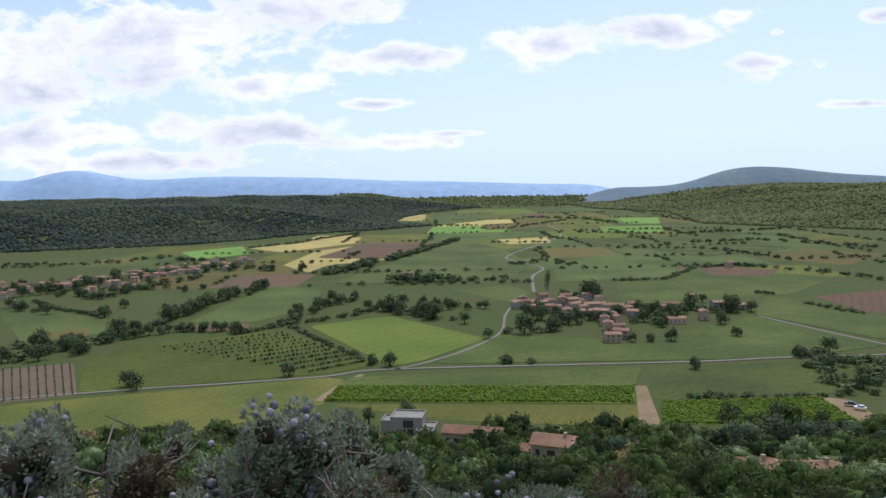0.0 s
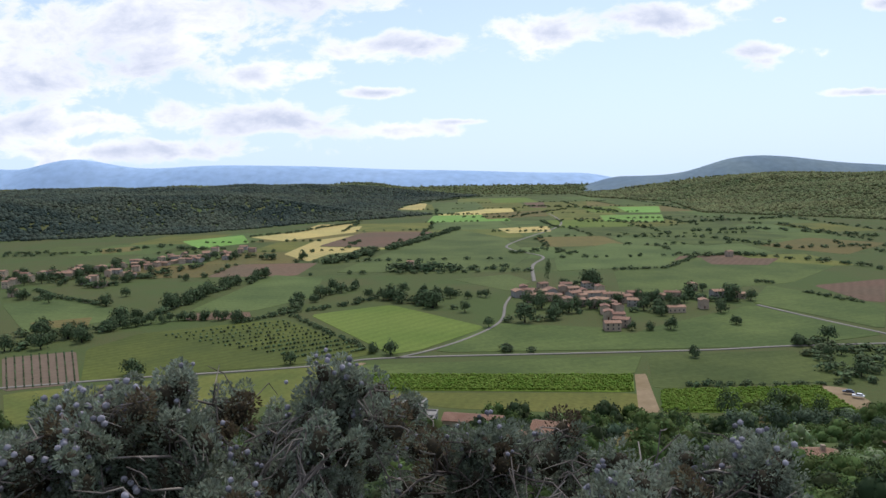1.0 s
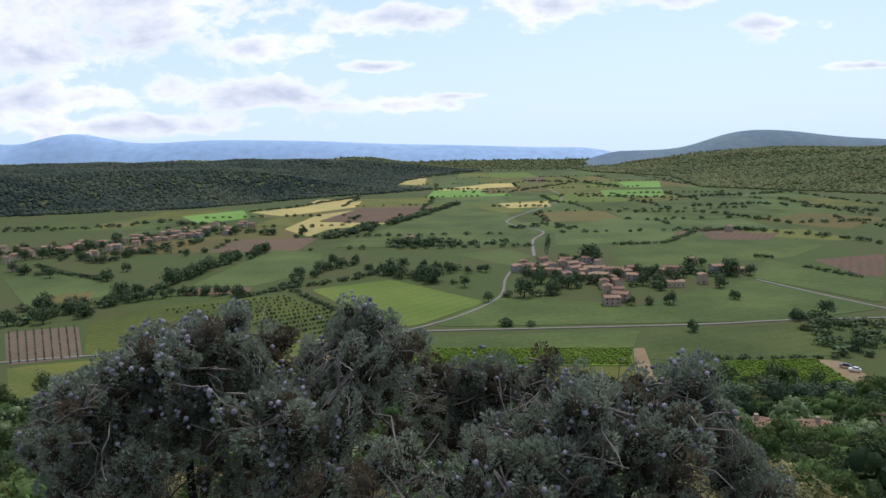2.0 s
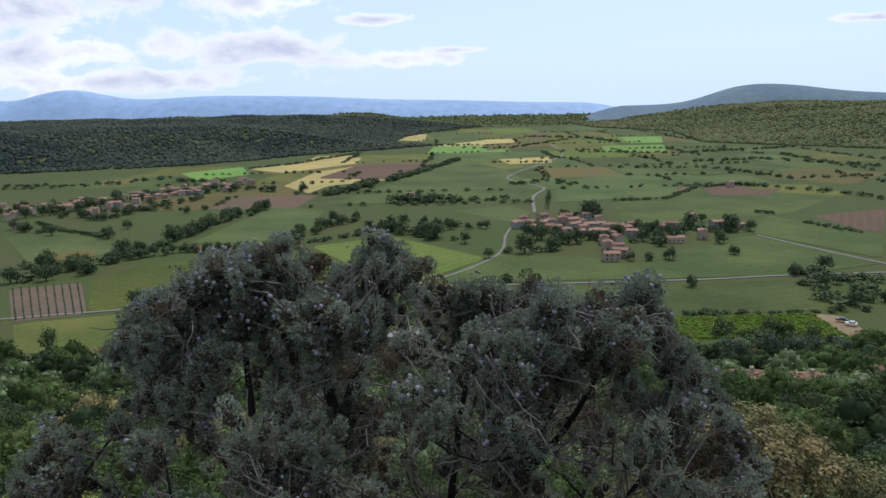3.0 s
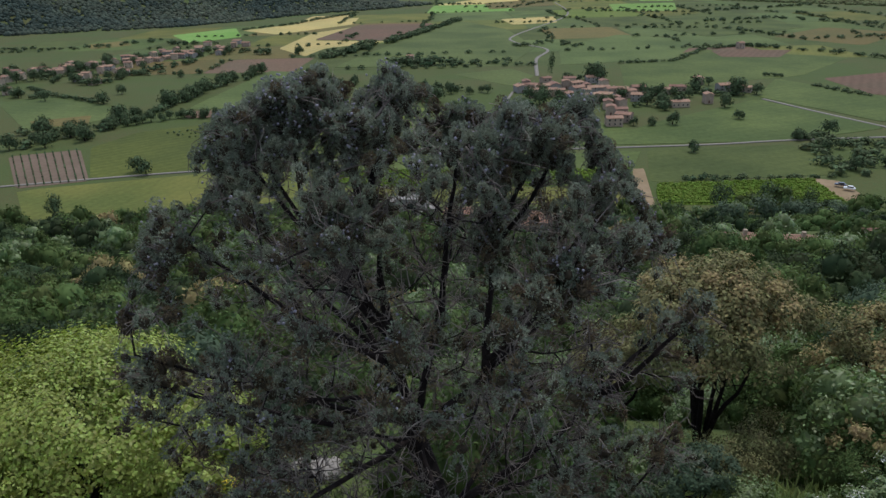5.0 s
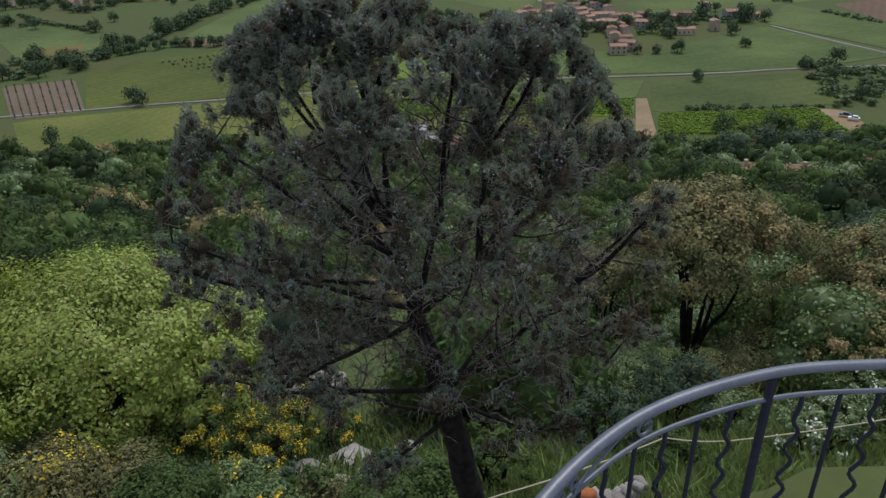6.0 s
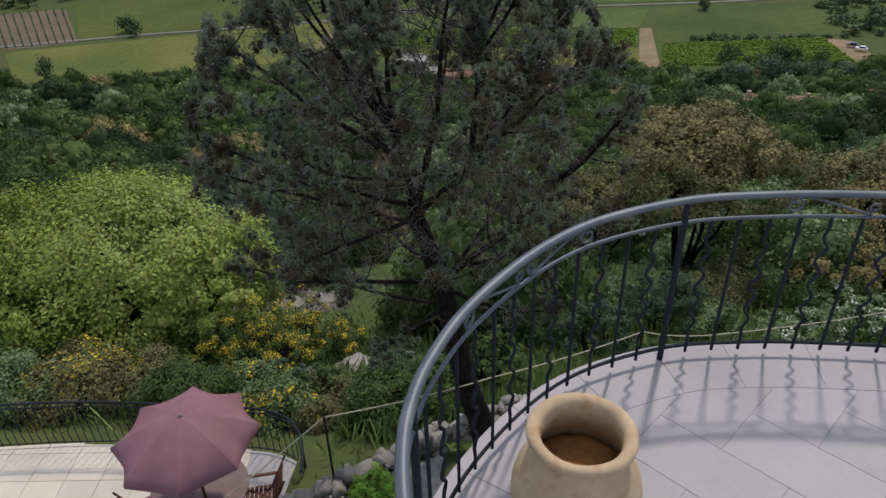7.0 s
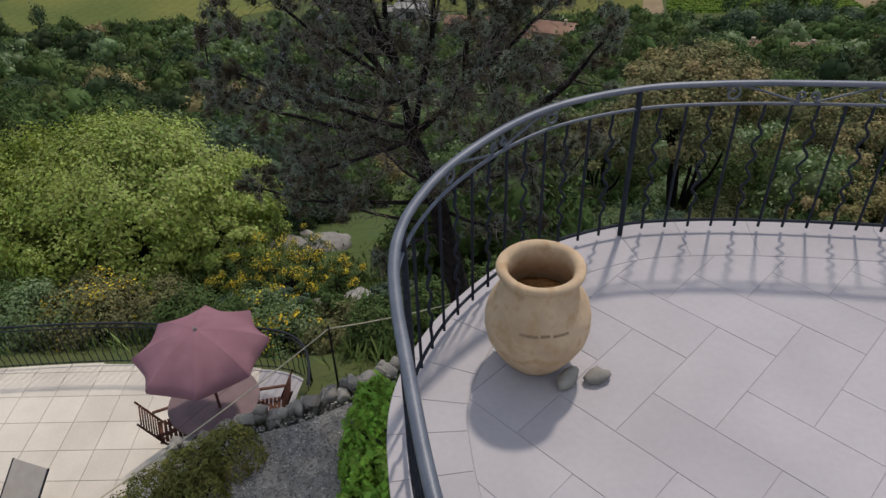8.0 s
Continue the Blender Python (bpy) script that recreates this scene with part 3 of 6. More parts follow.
def leaf_cloud(seed, n, size, shape=(1, 1, 1), clumps=9, flat=0.0):
    """Small quads gathered in clumps inside a unit crown that stands on z = 0."""
    r = np.random.default_rng(seed)
    d = r.standard_normal((clumps, 3)); d /= np.linalg.norm(d, axis=1)[:, None]
    d[:, 2] = np.abs(d[:, 2]) * 1.15 - 0.25
    cen = d * (0.35 + 0.33 * r.random((clumps, 1)))
    rad = 0.26 + 0.2 * r.random(clumps)
    k = r.integers(0, clumps, n)
    q = r.standard_normal((n, 3)); q /= np.linalg.norm(q, axis=1)[:, None]
    pos = cen[k] + q * rad[k][:, None] * (0.55 + 0.5 * r.random((n, 1)))
    nor = 0.9 * unit(pos - np.array((0, 0, -0.1))) + 0.5 * q + 0.35 * r.standard_normal((n, 3)); nor[:, 2] += 0.25
    nor /= np.linalg.norm(nor, axis=1)[:, None]
    a = np.cross(nor, r.standard_normal((n, 3))); a /= np.linalg.norm(a, axis=1)[:, None]
    b = np.cross(nor, a)
    s = size * (0.6 + 0.8 * r.random((n, 1)))
    quad = np.stack([pos - a * s, pos - b * s * 0.55, pos + a * s, pos + b * s * 0.55], 1)
    quad = quad * np.array(shape)
    quad[:, :, 2] -= quad[:, :, 2].min()
    f = np.arange(4 * n).reshape(n, 4)
    return quad.reshape(-1, 3), f


def tree_proto(name, seed, n, size, material, shape, label, category="tree", trunk=0.25, clumps=10):
    ob = empty(name, pose(0, 0, -500), label, category)
    v, f = leaf_cloud(seed, n, size, shape, clumps)
    v[:, 2] += trunk
    link("crown", mesh_np("crown", v, f, material), ob)
    if trunk > 0.05:
        link("trunk", tubes_mesh("trunk", [tube([(0, 0, -0.15), (0.02, 0.01, trunk * 0.6), (0.0, 0.03, trunk + 0.35 * shape[2])], (0.05, 0.04, 0.015), 6)], M["bark"]), ob)
    return ob


FAR_TREES = [tree_proto("tree", 20 + i, 560, 0.10, M["far_leaf"], (0.58, 0.58, 0.66), "round dark green broadleaf tree in a valley hedgerow", trunk=0.06, clumps=16) for i in range(4)]


def place(proto, x, y, s, turn, group="", squash=1.0, z=None):
    ob = copy_thing(proto, pose(x, y, ground_z(x, y) if z is None else z, 0, 0, math.degrees(turn)))
    ob.scale = (s, s, s * squash)
    if group:
        tagged(ob, group=group)
    return ob


HEDGE_BUSHES = []


def hedge(size, gap, scatter_m, pts):
    for a, b in zip(pts, pts[1:]):
        n = max(1, round(math.dist(a, b) / (gap * (0.62 if size >= 8 else 0.85))))
        for i in range(n):
            t = (i + rng.random() * 0.6) / n
            x = a[0] + (b[0] - a[0]) * t + rng.normal() * scatter_m * 0.6
            y = a[1] + (b[1] - a[1]) * t + rng.normal() * scatter_m * 0.6
            if size >= 5.5 and rng.random() < 0.7 and y < 640:
                place(FAR_TREES[rng.integers(4)], x, y, 1.4 * size * (0.65 + 0.6 * rng.random()), rng.random() * 6.3, "hedgerow trees")
            else:
                s = (1.3 * min(size, 6) if y < 640 else 1.35 * size) * (0.7 + 0.5 * rng.random())
                HEDGE_BUSHES.append((x, y, ground_z(x, y), s, s, s, rng.random() * 6.3))


def lone_trees(size, pts):
    for x, y in pts:
        place(FAR_TREES[rng.integers(4)], x, y, 1.25 * size * (0.8 + 0.4 * rng.random()), rng.random() * 6.3, "lone valley trees")


# ---- houses ----
def gable(bm, w, d, h, over=0.4, t=0.25):
    """A gabled roof over a w by d block, ridge along x, with thickness."""
    x, y = w / 2 + over, d / 2 + over
    prof = [(-y, 0), (0, h), (y, 0), (y, t), (0, h + t), (-y, t)]
    A = [bm.verts.new((-x, p, q)) for p, q in prof]
    B = [bm.verts.new((x, p, q)) for p, q in prof]
    bm.faces.new(A); bm.faces.new(B[::-1])
    for i in range(6):
        j = (i + 1) % 6
        bm.faces.new((A[i], B[i], B[j], A[j]))
    bmesh.ops.recalc_face_normals(bm, faces=bm.faces)
    return bm


def house_proto(w, d, h, storeys, wall="wall_far", label="", rise=None):
    rise = rise or d * 0.17
    ob = empty("house", pose(0, 0, -500), label or "stone village house with a terracotta tile roof", "house")
    bm = boxed(-w / 2, w / 2, -d / 2, d / 2, -1.0, h)
    # gable triangles close the attic
    for s in (-1, 1):
        bm.faces.new([bm.verts.new(p) for p in ((s * w / 2, -d / 2, h), (s * w / 2, d / 2, h), (s * w / 2, 0, h + rise))])
    part("wall", bm, M[wall], ob)
    r = part("roof", gable(bmesh.new(), w, d, rise), M["roof"], ob)
    r.location.z = h
    part("chimney", boxed(w * 0.2, w * 0.2 + 0.7, -0.2, 0.5, rise * 0.5, rise + 1.0), M[wall], r)
    wins = max(2, int(w // 3.2))
    for k in range(storeys):
        for i in range(wins):
            x = -w / 2 + (i + 0.5) * w / wins
            z = 1.0 + 2.8 * k
            win = part("window", boxed(x - 0.5, x + 0.5, -d / 2 - 0.06, -d / 2 + 0.02, z, z + 1.3), M["glass_dark"], ob)
            part("sill", boxed(x - 0.6, x + 0.6, -d / 2 - 0.14, -d / 2 + 0.01, z - 0.1, z - 0.01), M["white_wall"], win)
    part("door", boxed(-w / 2 - 0.06, -w / 2 + 0.02, -0.5, 0.5, 0, 2.1), M["teak"], ob)
    return ob


HOUSES = [house_proto(11, 8, 5.6, 2), house_proto(9, 7, 6.2, 2), house_proto(14, 7.5, 4.0, 1), house_proto(8, 6.5, 7.0, 2), house_proto(12, 9, 5.2, 2, "white_wall", "pale rendered village house with a terracotta roof")]


def village(pts):
    for x, y in pts:
        ob = copy_thing(HOUSES[rng.integers(5)], pose(x, y, VALLEY + 0.3, 0, 0, rng.choice([0, 90, 20, -25, 75, 180]) + rng.normal() * 8))
        ob.scale = (0.82, 0.82, 0.78)
        tagged(ob, group="village houses")


# fields
field("hay", [(-188, 296), (-56, 332), (-46, 327), (-54, 298), (-49, 290), (-64, 276), (-95, 258), (-160, 252)])
field("vineyard_soil", [(-227, 358), (-195, 370), (-162, 309), (-190, 299)])
field("orchard_grass", [(-191, 373), (-180, 410), (-102, 447), (-34, 355), (-51, 340), (-163, 312)])
field("bright", [(-88, 459), (-37, 490), (25, 411), (-12, 359), (-27, 351)])
field("meadow", [(-44, 331), (96, 340), (84, 308), (-47, 317)])
field("lush", [(-47, 316), (83, 307), (77, 282), (-50, 293)])
field("hay", [(-48, 289), (78, 281), (72, 254), (3, 266)])
field("dirt", [(84, 308), (89, 308), (80, 257), (72, 257)])
field("meadow", [(99, 340), (171, 345), (172, 292), (86, 286)])
field("lush", [(89, 284), (153, 285), (152, 251), (81, 257)])
field("dirt", [(154, 287), (163, 282), (162, 257), (155, 245), (150, 250)])
field("meadow", [(29, 423), (89, 405), (104, 386), (118, 402), (203, 465), (236, 375), (174, 352), (-6, 353)])
field("meadow", [(207, 475), (250, 545), (286, 456), (243, 387)])
field("soil", [(283, 541), (355, 567), (292, 466), (282, 474)])
field("meadow", [(154, 641), (258, 736), (361, 650), (274, 556), (128, 507)])
field("soil", [(263, 725), (338, 713), (304, 663), (256, 675)])
field("grass", [(122, 787), (212, 903), (284, 819), (212, 673), (158, 660), (104, 648)])
field("straw", [(-191, 842), (-184, 1028), (-130, 1127), (-166, 925), (-67, 892), (-136, 832), (-146, 761)])
field("soil", [(-166, 933), (-133, 1151), (-15, 1146), (-68, 899)])
field("straw", [(-303, 1103), (-151, 1315), (-144, 1165), (-232, 1020)])
field("straw", [(-204, 2452), (-56, 2377), (-52, 1895), (-151, 2003)])
field("grass", [(-43, 2422), (108, 2449), (113, 1892), (-17, 1658)])
field("fresh", [(456, 1880), (564, 1866), (480, 1574), (414, 1599)])
field("fresh", [(331, 1511), (462, 1509), (398, 1281), (298, 1311)])
field("straw", [(90, 1193), (180, 1223), (167, 1101), (99, 1084)])
field("fallow", [(87, 1670), (247, 1774), (225, 1526), (87, 1448)])
field("grass", [(-104, 669), (15, 1200), (85, 1016), (98, 791), (61, 666), (-45, 661)])
field("fresh", [(-390, 1053), (-325, 1151), (-276, 1003), (-324, 933)])
field("fallow", [(-463, 944), (-431, 992), (-394, 924), (-426, 882)])
field("grass", [(-328, 521), (-305, 555), (-231, 493), (-218, 449), (-251, 419)])
field("grass", [(-175, 479), (-160, 658), (-109, 632), (-96, 532), (-130, 477)])
field("soil", [(-176, 471), (-131, 473), (-124, 451), (-164, 448)])
field("fallow", [(-266, 450), (-233, 465), (-222, 436), (-251, 430)])
field("meadow", [(262, 1077), (466, 1260), (457, 933), (307, 848)])
field("fallow", [(370, 835), (477, 929), (524, 840), (419, 735)])
field("grass", [(7, 607), (58, 635), (73, 588), (50, 541)])
field("hay", [(318, 2284), (459, 2311), (401, 1978), (269, 1827)])
# the far patchwork: strips of small fields up the valley
ROWS_Y = (650, 750, 870, 1010, 1180, 1380, 1620, 1920, 2300, 2800)
for ya, yb in zip(ROWS_Y, ROWS_Y[1:]):
    xl = max(float(np.interp(yb, LEFT_Y, LEFT_X)) + 25, -0.62 * ya) if yb > 900 else -0.5 * ya
    xr = min(float(np.interp(yb, RIGHT_Y, RIGHT_X)) - 20, 0.62 * ya)
    x = xl
    while x < xr - 40:
        w = (60 + 75 * rng.random()) * (0.7 + ya / 2400)
        xe = min(x + w, xr)
        # sunlit stretch of the valley, its light given by paler field kinds
        sunny = ya > 900 and x < 420
        kind = rng.choice(["hay", "grass", "bright", "straw", "meadow", "fallow", "fresh", "soil"], p=(0.30, 0.22, 0.14, 0.10, 0.14, 0.05, 0.03, 0.02) if sunny else (0.10, 0.34, 0.06, 0.0, 0.36, 0.09, 0.0, 0.05))
        sk = 0.10 * (yb - ya) * (rng.random() - 0.3)
        if ya < 800 and 40 < x + w / 2 < 140:
            kind = "grass"
        field(str(kind), [(x + 1, ya + 1), (xe - 1, ya + 1 + 0.1 * sk), (xe - 1 + sk, yb - 2), (x + 1 + sk, yb - 2)], True)
        if rng.random() < 0.55:
            n = int((yb - ya) / 14)
            for i in range(n):
                if rng.random() < 0.7:
                    q = 4.5 + 4 * rng.random()
                    HEDGE_BUSHES.append((xe + sk * i / n + 2 * rng.normal(), ya + (yb - ya) * i / n, VALLEY, q, q, q, rng.random() * 6))
        if rng.random() < 0.6:
            n = int((xe - x) / 11)
            for i in range(n):
                if rng.random() < 0.65:
                    q = 4 + 4 * rng.random()
                    HEDGE_BUSHES.append((x + (xe - x) * i / n, ya + 2 * rng.normal(), VALLEY, q, q, q, rng.random() * 6))
        x = xe
# roads
road(2.1, [(-201, 302), (-137, 317), (-101, 323), (-58, 332), (-37, 342), (-2, 345), (60, 346), (130, 348), (174, 353), (232, 355)])
road(1.9, [(-24, 343), (-7, 358), (14, 385), (34, 426), (42, 482), (49, 516)])
road(3.2, [(75, 588), (87, 692), (107, 767), (81, 843), (89, 928), (190, 1193), (223, 1368), (238, 1615)])
road(2.6, [(207, 465), (222, 417), (240, 367)])
field("dirt", [(-40.5, 336), (-37.5, 335), (-45, 316), (-50, 293), (-55, 294), (-49, 316)])
# hedges and rows of trees: size, gap, scatter
hedge(6, 6, 4, [(-234, 370), (-220, 399), (-200, 426), (-166, 453), (-129, 441)])
hedge(7, 7, 7, [(-250, 412), (-232, 415)])
hedge(8, 8, 4, [(-203, 431), (-192, 465), (-189, 518), (-180, 583), (-163, 647)])
hedge(4, 5, 2, [(-128, 437), (-103, 466), (-65, 493), (-37, 538)])
hedge(3, 5, 1.5, [(-99, 456), (-58, 389), (-34, 352)])
hedge(9, 8, 9, [(-60, 516), (-35, 513), (-2, 476), (5, 455)])
hedge(6, 8, 8, [(-28, 537), (6, 520), (39, 517)])
hedge(9, 8, 5, [(-123, 733), (-103, 780), (-82, 854)])
hedge(8, 9, 4, [(-66, 871), (-35, 970), (24, 1198)])
hedge(10, 9, 7, [(-49, 678), (-24, 666), (0, 675)])
hedge(6, 9, 3, [(8, 669), (62, 674)])
hedge(4, 6, 2, [(155, 648), (206, 653), (261, 736), (310, 754)])
hedge(3, 5, 1, [(100, 289), (165, 287)])
hedge(3.5, 5, 2, [(260, 511), (277, 464)])
hedge(5, 6, 2, [(248, 560), (263, 552)])
hedge(5, 8, 8, [(73, 795), (117, 837), (144, 783)])
hedge(10, 9, 5, [(169, 502), (183, 482), (202, 476)])
hedge(11, 9, 6, [(40, 434), (56, 427), (71, 431)])
hedge(10, 9, 8, [(101, 563), (126, 552)])
hedge(8, 9, 9, [(118, 454), (147, 442)])
hedge(7, 8, 5, [(176, 359), (202, 357)])
hedge(6, 7, 14, [(181, 339), (193, 322), (191, 304)])
hedge(6, 7, 10, [(171, 296), (181, 287)])
hedge(5, 9, 4, [(-303, 1103), (-249, 1179), (-167, 1452)])
hedge(7, 10, 5, [(-350, 923), (-279, 910)])
hedge(8, 9, 6, [(-201, 786), (-187, 794)])
hedge(6, 12, 8, [(-568, 907), (-449, 886), (-371, 980)])
hedge(6, 10, 8, [(-353, 561), (-295, 529)])
hedge(4, 6, 1, [(-341, 587), (-293, 541), (-244, 507)])
hedge(6, 9, 6, [(-348, 636), (-289, 596), (-278, 662)])
hedge(6, 14, 6, [(43, 1523), (137, 1492), (310, 1810)])
hedge(5, 14, 5, [(76, 1123), (171, 1100)])
hedge(7, 14, 8, [(228, 1332), (407, 1232), (647, 1323)])
hedge(5, 12, 5, [(246, 980), (354, 956), (391, 798), (505, 809)])
hedge(5, 12, 5, [(310, 754), (353, 696), (391, 626)])
hedge(6, 12, 6, [(372, 1050), (477, 1080), (567, 909)])
hedge(7, 12, 10, [(233, 2018), (361, 1853), (396, 1631)])
hedge(6, 12, 6, [(-33, 1663), (59, 1631)])
hedge(7, 16, 14, [(-165, 2201), (158, 3037), (521, 3048)])
hedge(5, 6, 1, [(296, 757), (326, 735)])
lone_trees(8, [(-244, 507), (-242, 415), (-231, 631), (-87, 557), (-72, 570), (-82, 793), (-155, 778), (-380, 684), (-287, 691), (-248, 549)])
lone_trees(6, [(26, 411), (128, 396), (120, 335), (169, 406), (-74, 336), (-27, 351), (-145, 322), (-36, 355), (-139, 317), (116, 395), (106, 396)])
hedge(7, 9, 6, [(50, 481), (64, 459), (91, 447)])
hedge(6, 10, 5, [(66, 502), (92, 466), (112, 445)])
hedge(7, 9, 6, [(132, 506), (149, 471), (157, 460)])
hedge(6, 10, 6, [(-294, 629), (-269, 680), (-252, 743)])
hedge(6, 10, 6, [(-331, 746), (-302, 830)])
hedge(6, 10, 9, [(-404, 643), (-364, 655), (-325, 661)])
hedge(6, 9, 9, [(-266, 824), (-218, 816)])
hedge(7, 10, 4, [(-107, 466), (-92, 531), (-66, 569)])
hedge(5, 8, 3, [(24, 357), (43, 349)])
hedge(6, 9, 12, [(-219, 375), (-193, 411)])
hedge(5, 4.5, 10, [(171, 329), (183, 318), (196, 311)])
hedge(5, 4.5, 8, [(175, 354), (192, 344), (209, 332)])
hedge(5, 5, 8, [(171, 305), (186, 295)])
# village houses
village([(54, 515), (63, 527), (70, 513), (79, 520), (88, 524), (93, 504), (61, 491), (78, 487), (84, 478), (95, 485), (104, 502), (112, 548), (116, 526), (114, 492), (122, 491), (107, 475), (109, 455), (100, 428), (104, 420), (95, 397), (124, 484), (163, 503), (194, 499), (147, 447), (102, 522), (99, 466), (134, 499), (76, 544), (94, 544), (60, 532), (66, 504), (73, 496), (95, 523), (90, 473), (110, 502), (102, 446), (103, 407), (110, 445)])
village([(-318, 668), (-319, 687), (-303, 673), (-308, 706), (-301, 718), (-302, 741), (-297, 750), (-293, 764), (-283, 763), (-277, 772), (-269, 776), (-322, 754), (-315, 788), (-304, 802), (-290, 653), (-288, 811), (-305, 831)])
village([(-382, 669), (-380, 684), (-363, 693), (-318, 625), (-317, 638), (-343, 560), (-376, 606), (-405, 679), (-369, 715), (-294, 603), (-426, 682), (-354, 665), (-266, 854), (-246, 821), (-256, 906), (-237, 875), (-288, 891), (-248, 864)])
village([(296, 735), (-33, 697)])
# the western village straggles along its lanes, with gardens and trees between
for i in range(34):
    u = (i * 0.618) % 1
    x, y = -415 + 165 * u + 13 * rng.normal(), 655 + 185 * u ** 1.3 + 20 * rng.normal()
    village([(x, y)])
    lone_trees(5.5 + 3 * rng.random(), [(x + 9 + 6 * rng.normal(), y - 9 + 8 * rng.normal())])
    HEDGE_BUSHES.extend([(x + 14 * rng.normal(), y + 14 * rng.normal(), VALLEY, 4.5, 4.5, 4.5, rng.random() * 6) for _ in range(3)])
for i in range(10):
    x, y = 118 + 9.5 * i + 3 * rng.normal(), 488 + 12 * rng.normal()
    if i % 2:
        village([(x, y)])
    lone_trees(6.5, [(x + 5, y - 7 + 4 * rng.normal())])
ORCHARD = [(-166, 405), (-101, 442), (-38, 358), (-61, 339)]
VINES_LEFT = [(-227, 358), (-195, 370), (-162, 309), (-190, 299)]
VINES_MID = [(-47, 315), (83, 306), (77, 283), (-50, 293)]
VINES_RIGHT = [(88, 283), (153, 285), (151, 252), (81, 257)]
CARS = [(159, 274), (160, 269)]
CYPRESS_TREES = [(85, 571)]


tagged(scatter("hedgerow", [leaf_cloud(40 + i, 150, 0.17, (0.75, 0.75, 0.5), 8) for i in range(4)], HEDGE_BUSHES, M["far_leaf"]), "dark green hedges between the fields", "hedge", kind="stuff")
for x, y in CYPRESS_TREES:
    place(tree_proto("cypress_tree", 77, 500, 0.06, M["far_leaf"], (0.34, 0.34, 0.95), "slender dark cypress beside the village road", trunk=0.05), x, y, 17, 0)


def between(quad, u, v):
    a, b, c, d = [np.array(p, float) for p in quad]
    return (a * (1 - u) + b * u) * (1 - v) + (d * (1 - u) + c * u) * v


def rows_of(name, quad, rows, per_row, size, material, label, along=True):
    balls = [rough_ball(i, 1, 0.22) for i in range(5)]
    P = []
    for i in range(rows):
        for j in range(per_row):
            u, v = ((j + rng.random() * 0.5) / per_row, (i + 0.5) / rows) if along else ((i + 0.5) / rows, (j + rng.random() * 0.5) / per_row)
            x, y = between(quad, u, v)
            s = size * (0.6 + 0.6 * rng.random())
            P.append((x, y, VALLEY + 0.5 + s * 0.5, s, s, s * 0.8, rng.random() * 6))
    tagged(scatter(name, balls, P, material), label, "crop", kind="stuff")


rows_of("orchard_trees", ORCHARD, 12, 20, 0.85, M["far_leaf"], "rows of small dark orchard trees on grass")
rows_of("vines", VINES_LEFT, 9, 40, 0.42, M["far_leaf"], "thin rows of young vines on brown soil", False)
rows_of("vines", VINES_MID, 11, 130, 0.7, M["vine_leaf"], "dense green rows of vines in a strip")
rows_of("vines", VINES_RIGHT, 15, 80, 0.65, M["vine_leaf"], "green rows of vines beside an earth track")


def far_woods():
    balls = [rough_ball(60 + i, 1, 0.2) for i in range(6)]
    small = [rough_ball(70 + i, 0 + 1, 0.25) for i in range(4)]
    L, R, B = [], [], []
    tries = 190000
    yy = 900 + 3000 * rng.random(tries) ** 1.6
    xx = (2 * rng.random(tries) - 1) * (yy * 0.70 + 60)
    dl = np.interp(yy, LEFT_Y, LEFT_X) - xx
    dr = xx - np.interp(yy, RIGHT_Y, RIGHT_X)
    zz = land(xx, yy)
    for x, y, z, a, b in zip(xx, yy, zz, dl, dr):
        s = (2.3 + 2.2 * rng.random()) * (1 + min(0.5, max(0, y - 1500) / 2400))
        q = (x, y, z + s * 0.3, s, s, s * (0.75 + 0.3 * rng.random()), rng.random() * 6)
        if y > 3230 + 60 * math.sin(x / 170):
            (B if len(B) < 9000 else []).append(q)
        elif a > 0 and a + 20 * math.sin(y / 60) > 6 and len(L) < 40000:
            L.append(q)
        elif b > 0 and len(R) < 19000:
            R.append(q)
    tagged(scatter("woodland", balls, L, M["pine_far"]), "dark pine woods over low hills", "woodland", kind="stuff")
    tagged(scatter("woodland", balls, R, M["oak_far"]), "olive green oak woods on a hillside", "woodland", kind="stuff")
    tagged(scatter("woodland", small, B, M["oak_far"]), "distant wooded ridge under the horizon", "woodland", kind="stuff")


far_woods()


def mountain(name, x0, x1, y, height, material, label, base=-88):
    """A long range on the horizon with depth behind its crest."""
    n, m = 120, 10
    vs, fs = [], []
    for i in range(n + 1):
        u = i / n
        x = x0 + (x1 - x0) * u
        end = min(1, 8 * u, 8 * (1 - u))
        h = base + 5 + (height(u) - base) * end * end * (3 - 2 * end)
        for j in range(m + 1):
            w = j / m * 2 - 1
            k = math.cos(w * math.pi / 2)
            vs.append((x, y + 330 * w, base + (h - base) * k * (1 + 0.03 * math.sin(9 * u + 5 * w))))
    for i in range(n):
        for j in range(m):
            a = i * (m + 1) + j
            fs.append((a, a + m + 1, a + m + 2, a + 1))
    tagged(link(name, mesh_np(name, vs, fs, material, True)), label, "mountain", kind="structure")


def bumps(*peaks):
    return lambda u: sum(h * math.exp(-((u - c) / w) ** 2) for c, w, h in peaks)


mountain("backdrop_mountains_west", -3300, 1300, 3950, bumps((0.165, 0.04, 66), (0.27, 0.07, 118), (0.42, 0.10, 70), (0.56, 0.11, 60), (0.72, 0.10, 24)), M["hill_haze"], "mountain range on the horizon, coloured as blue haze")
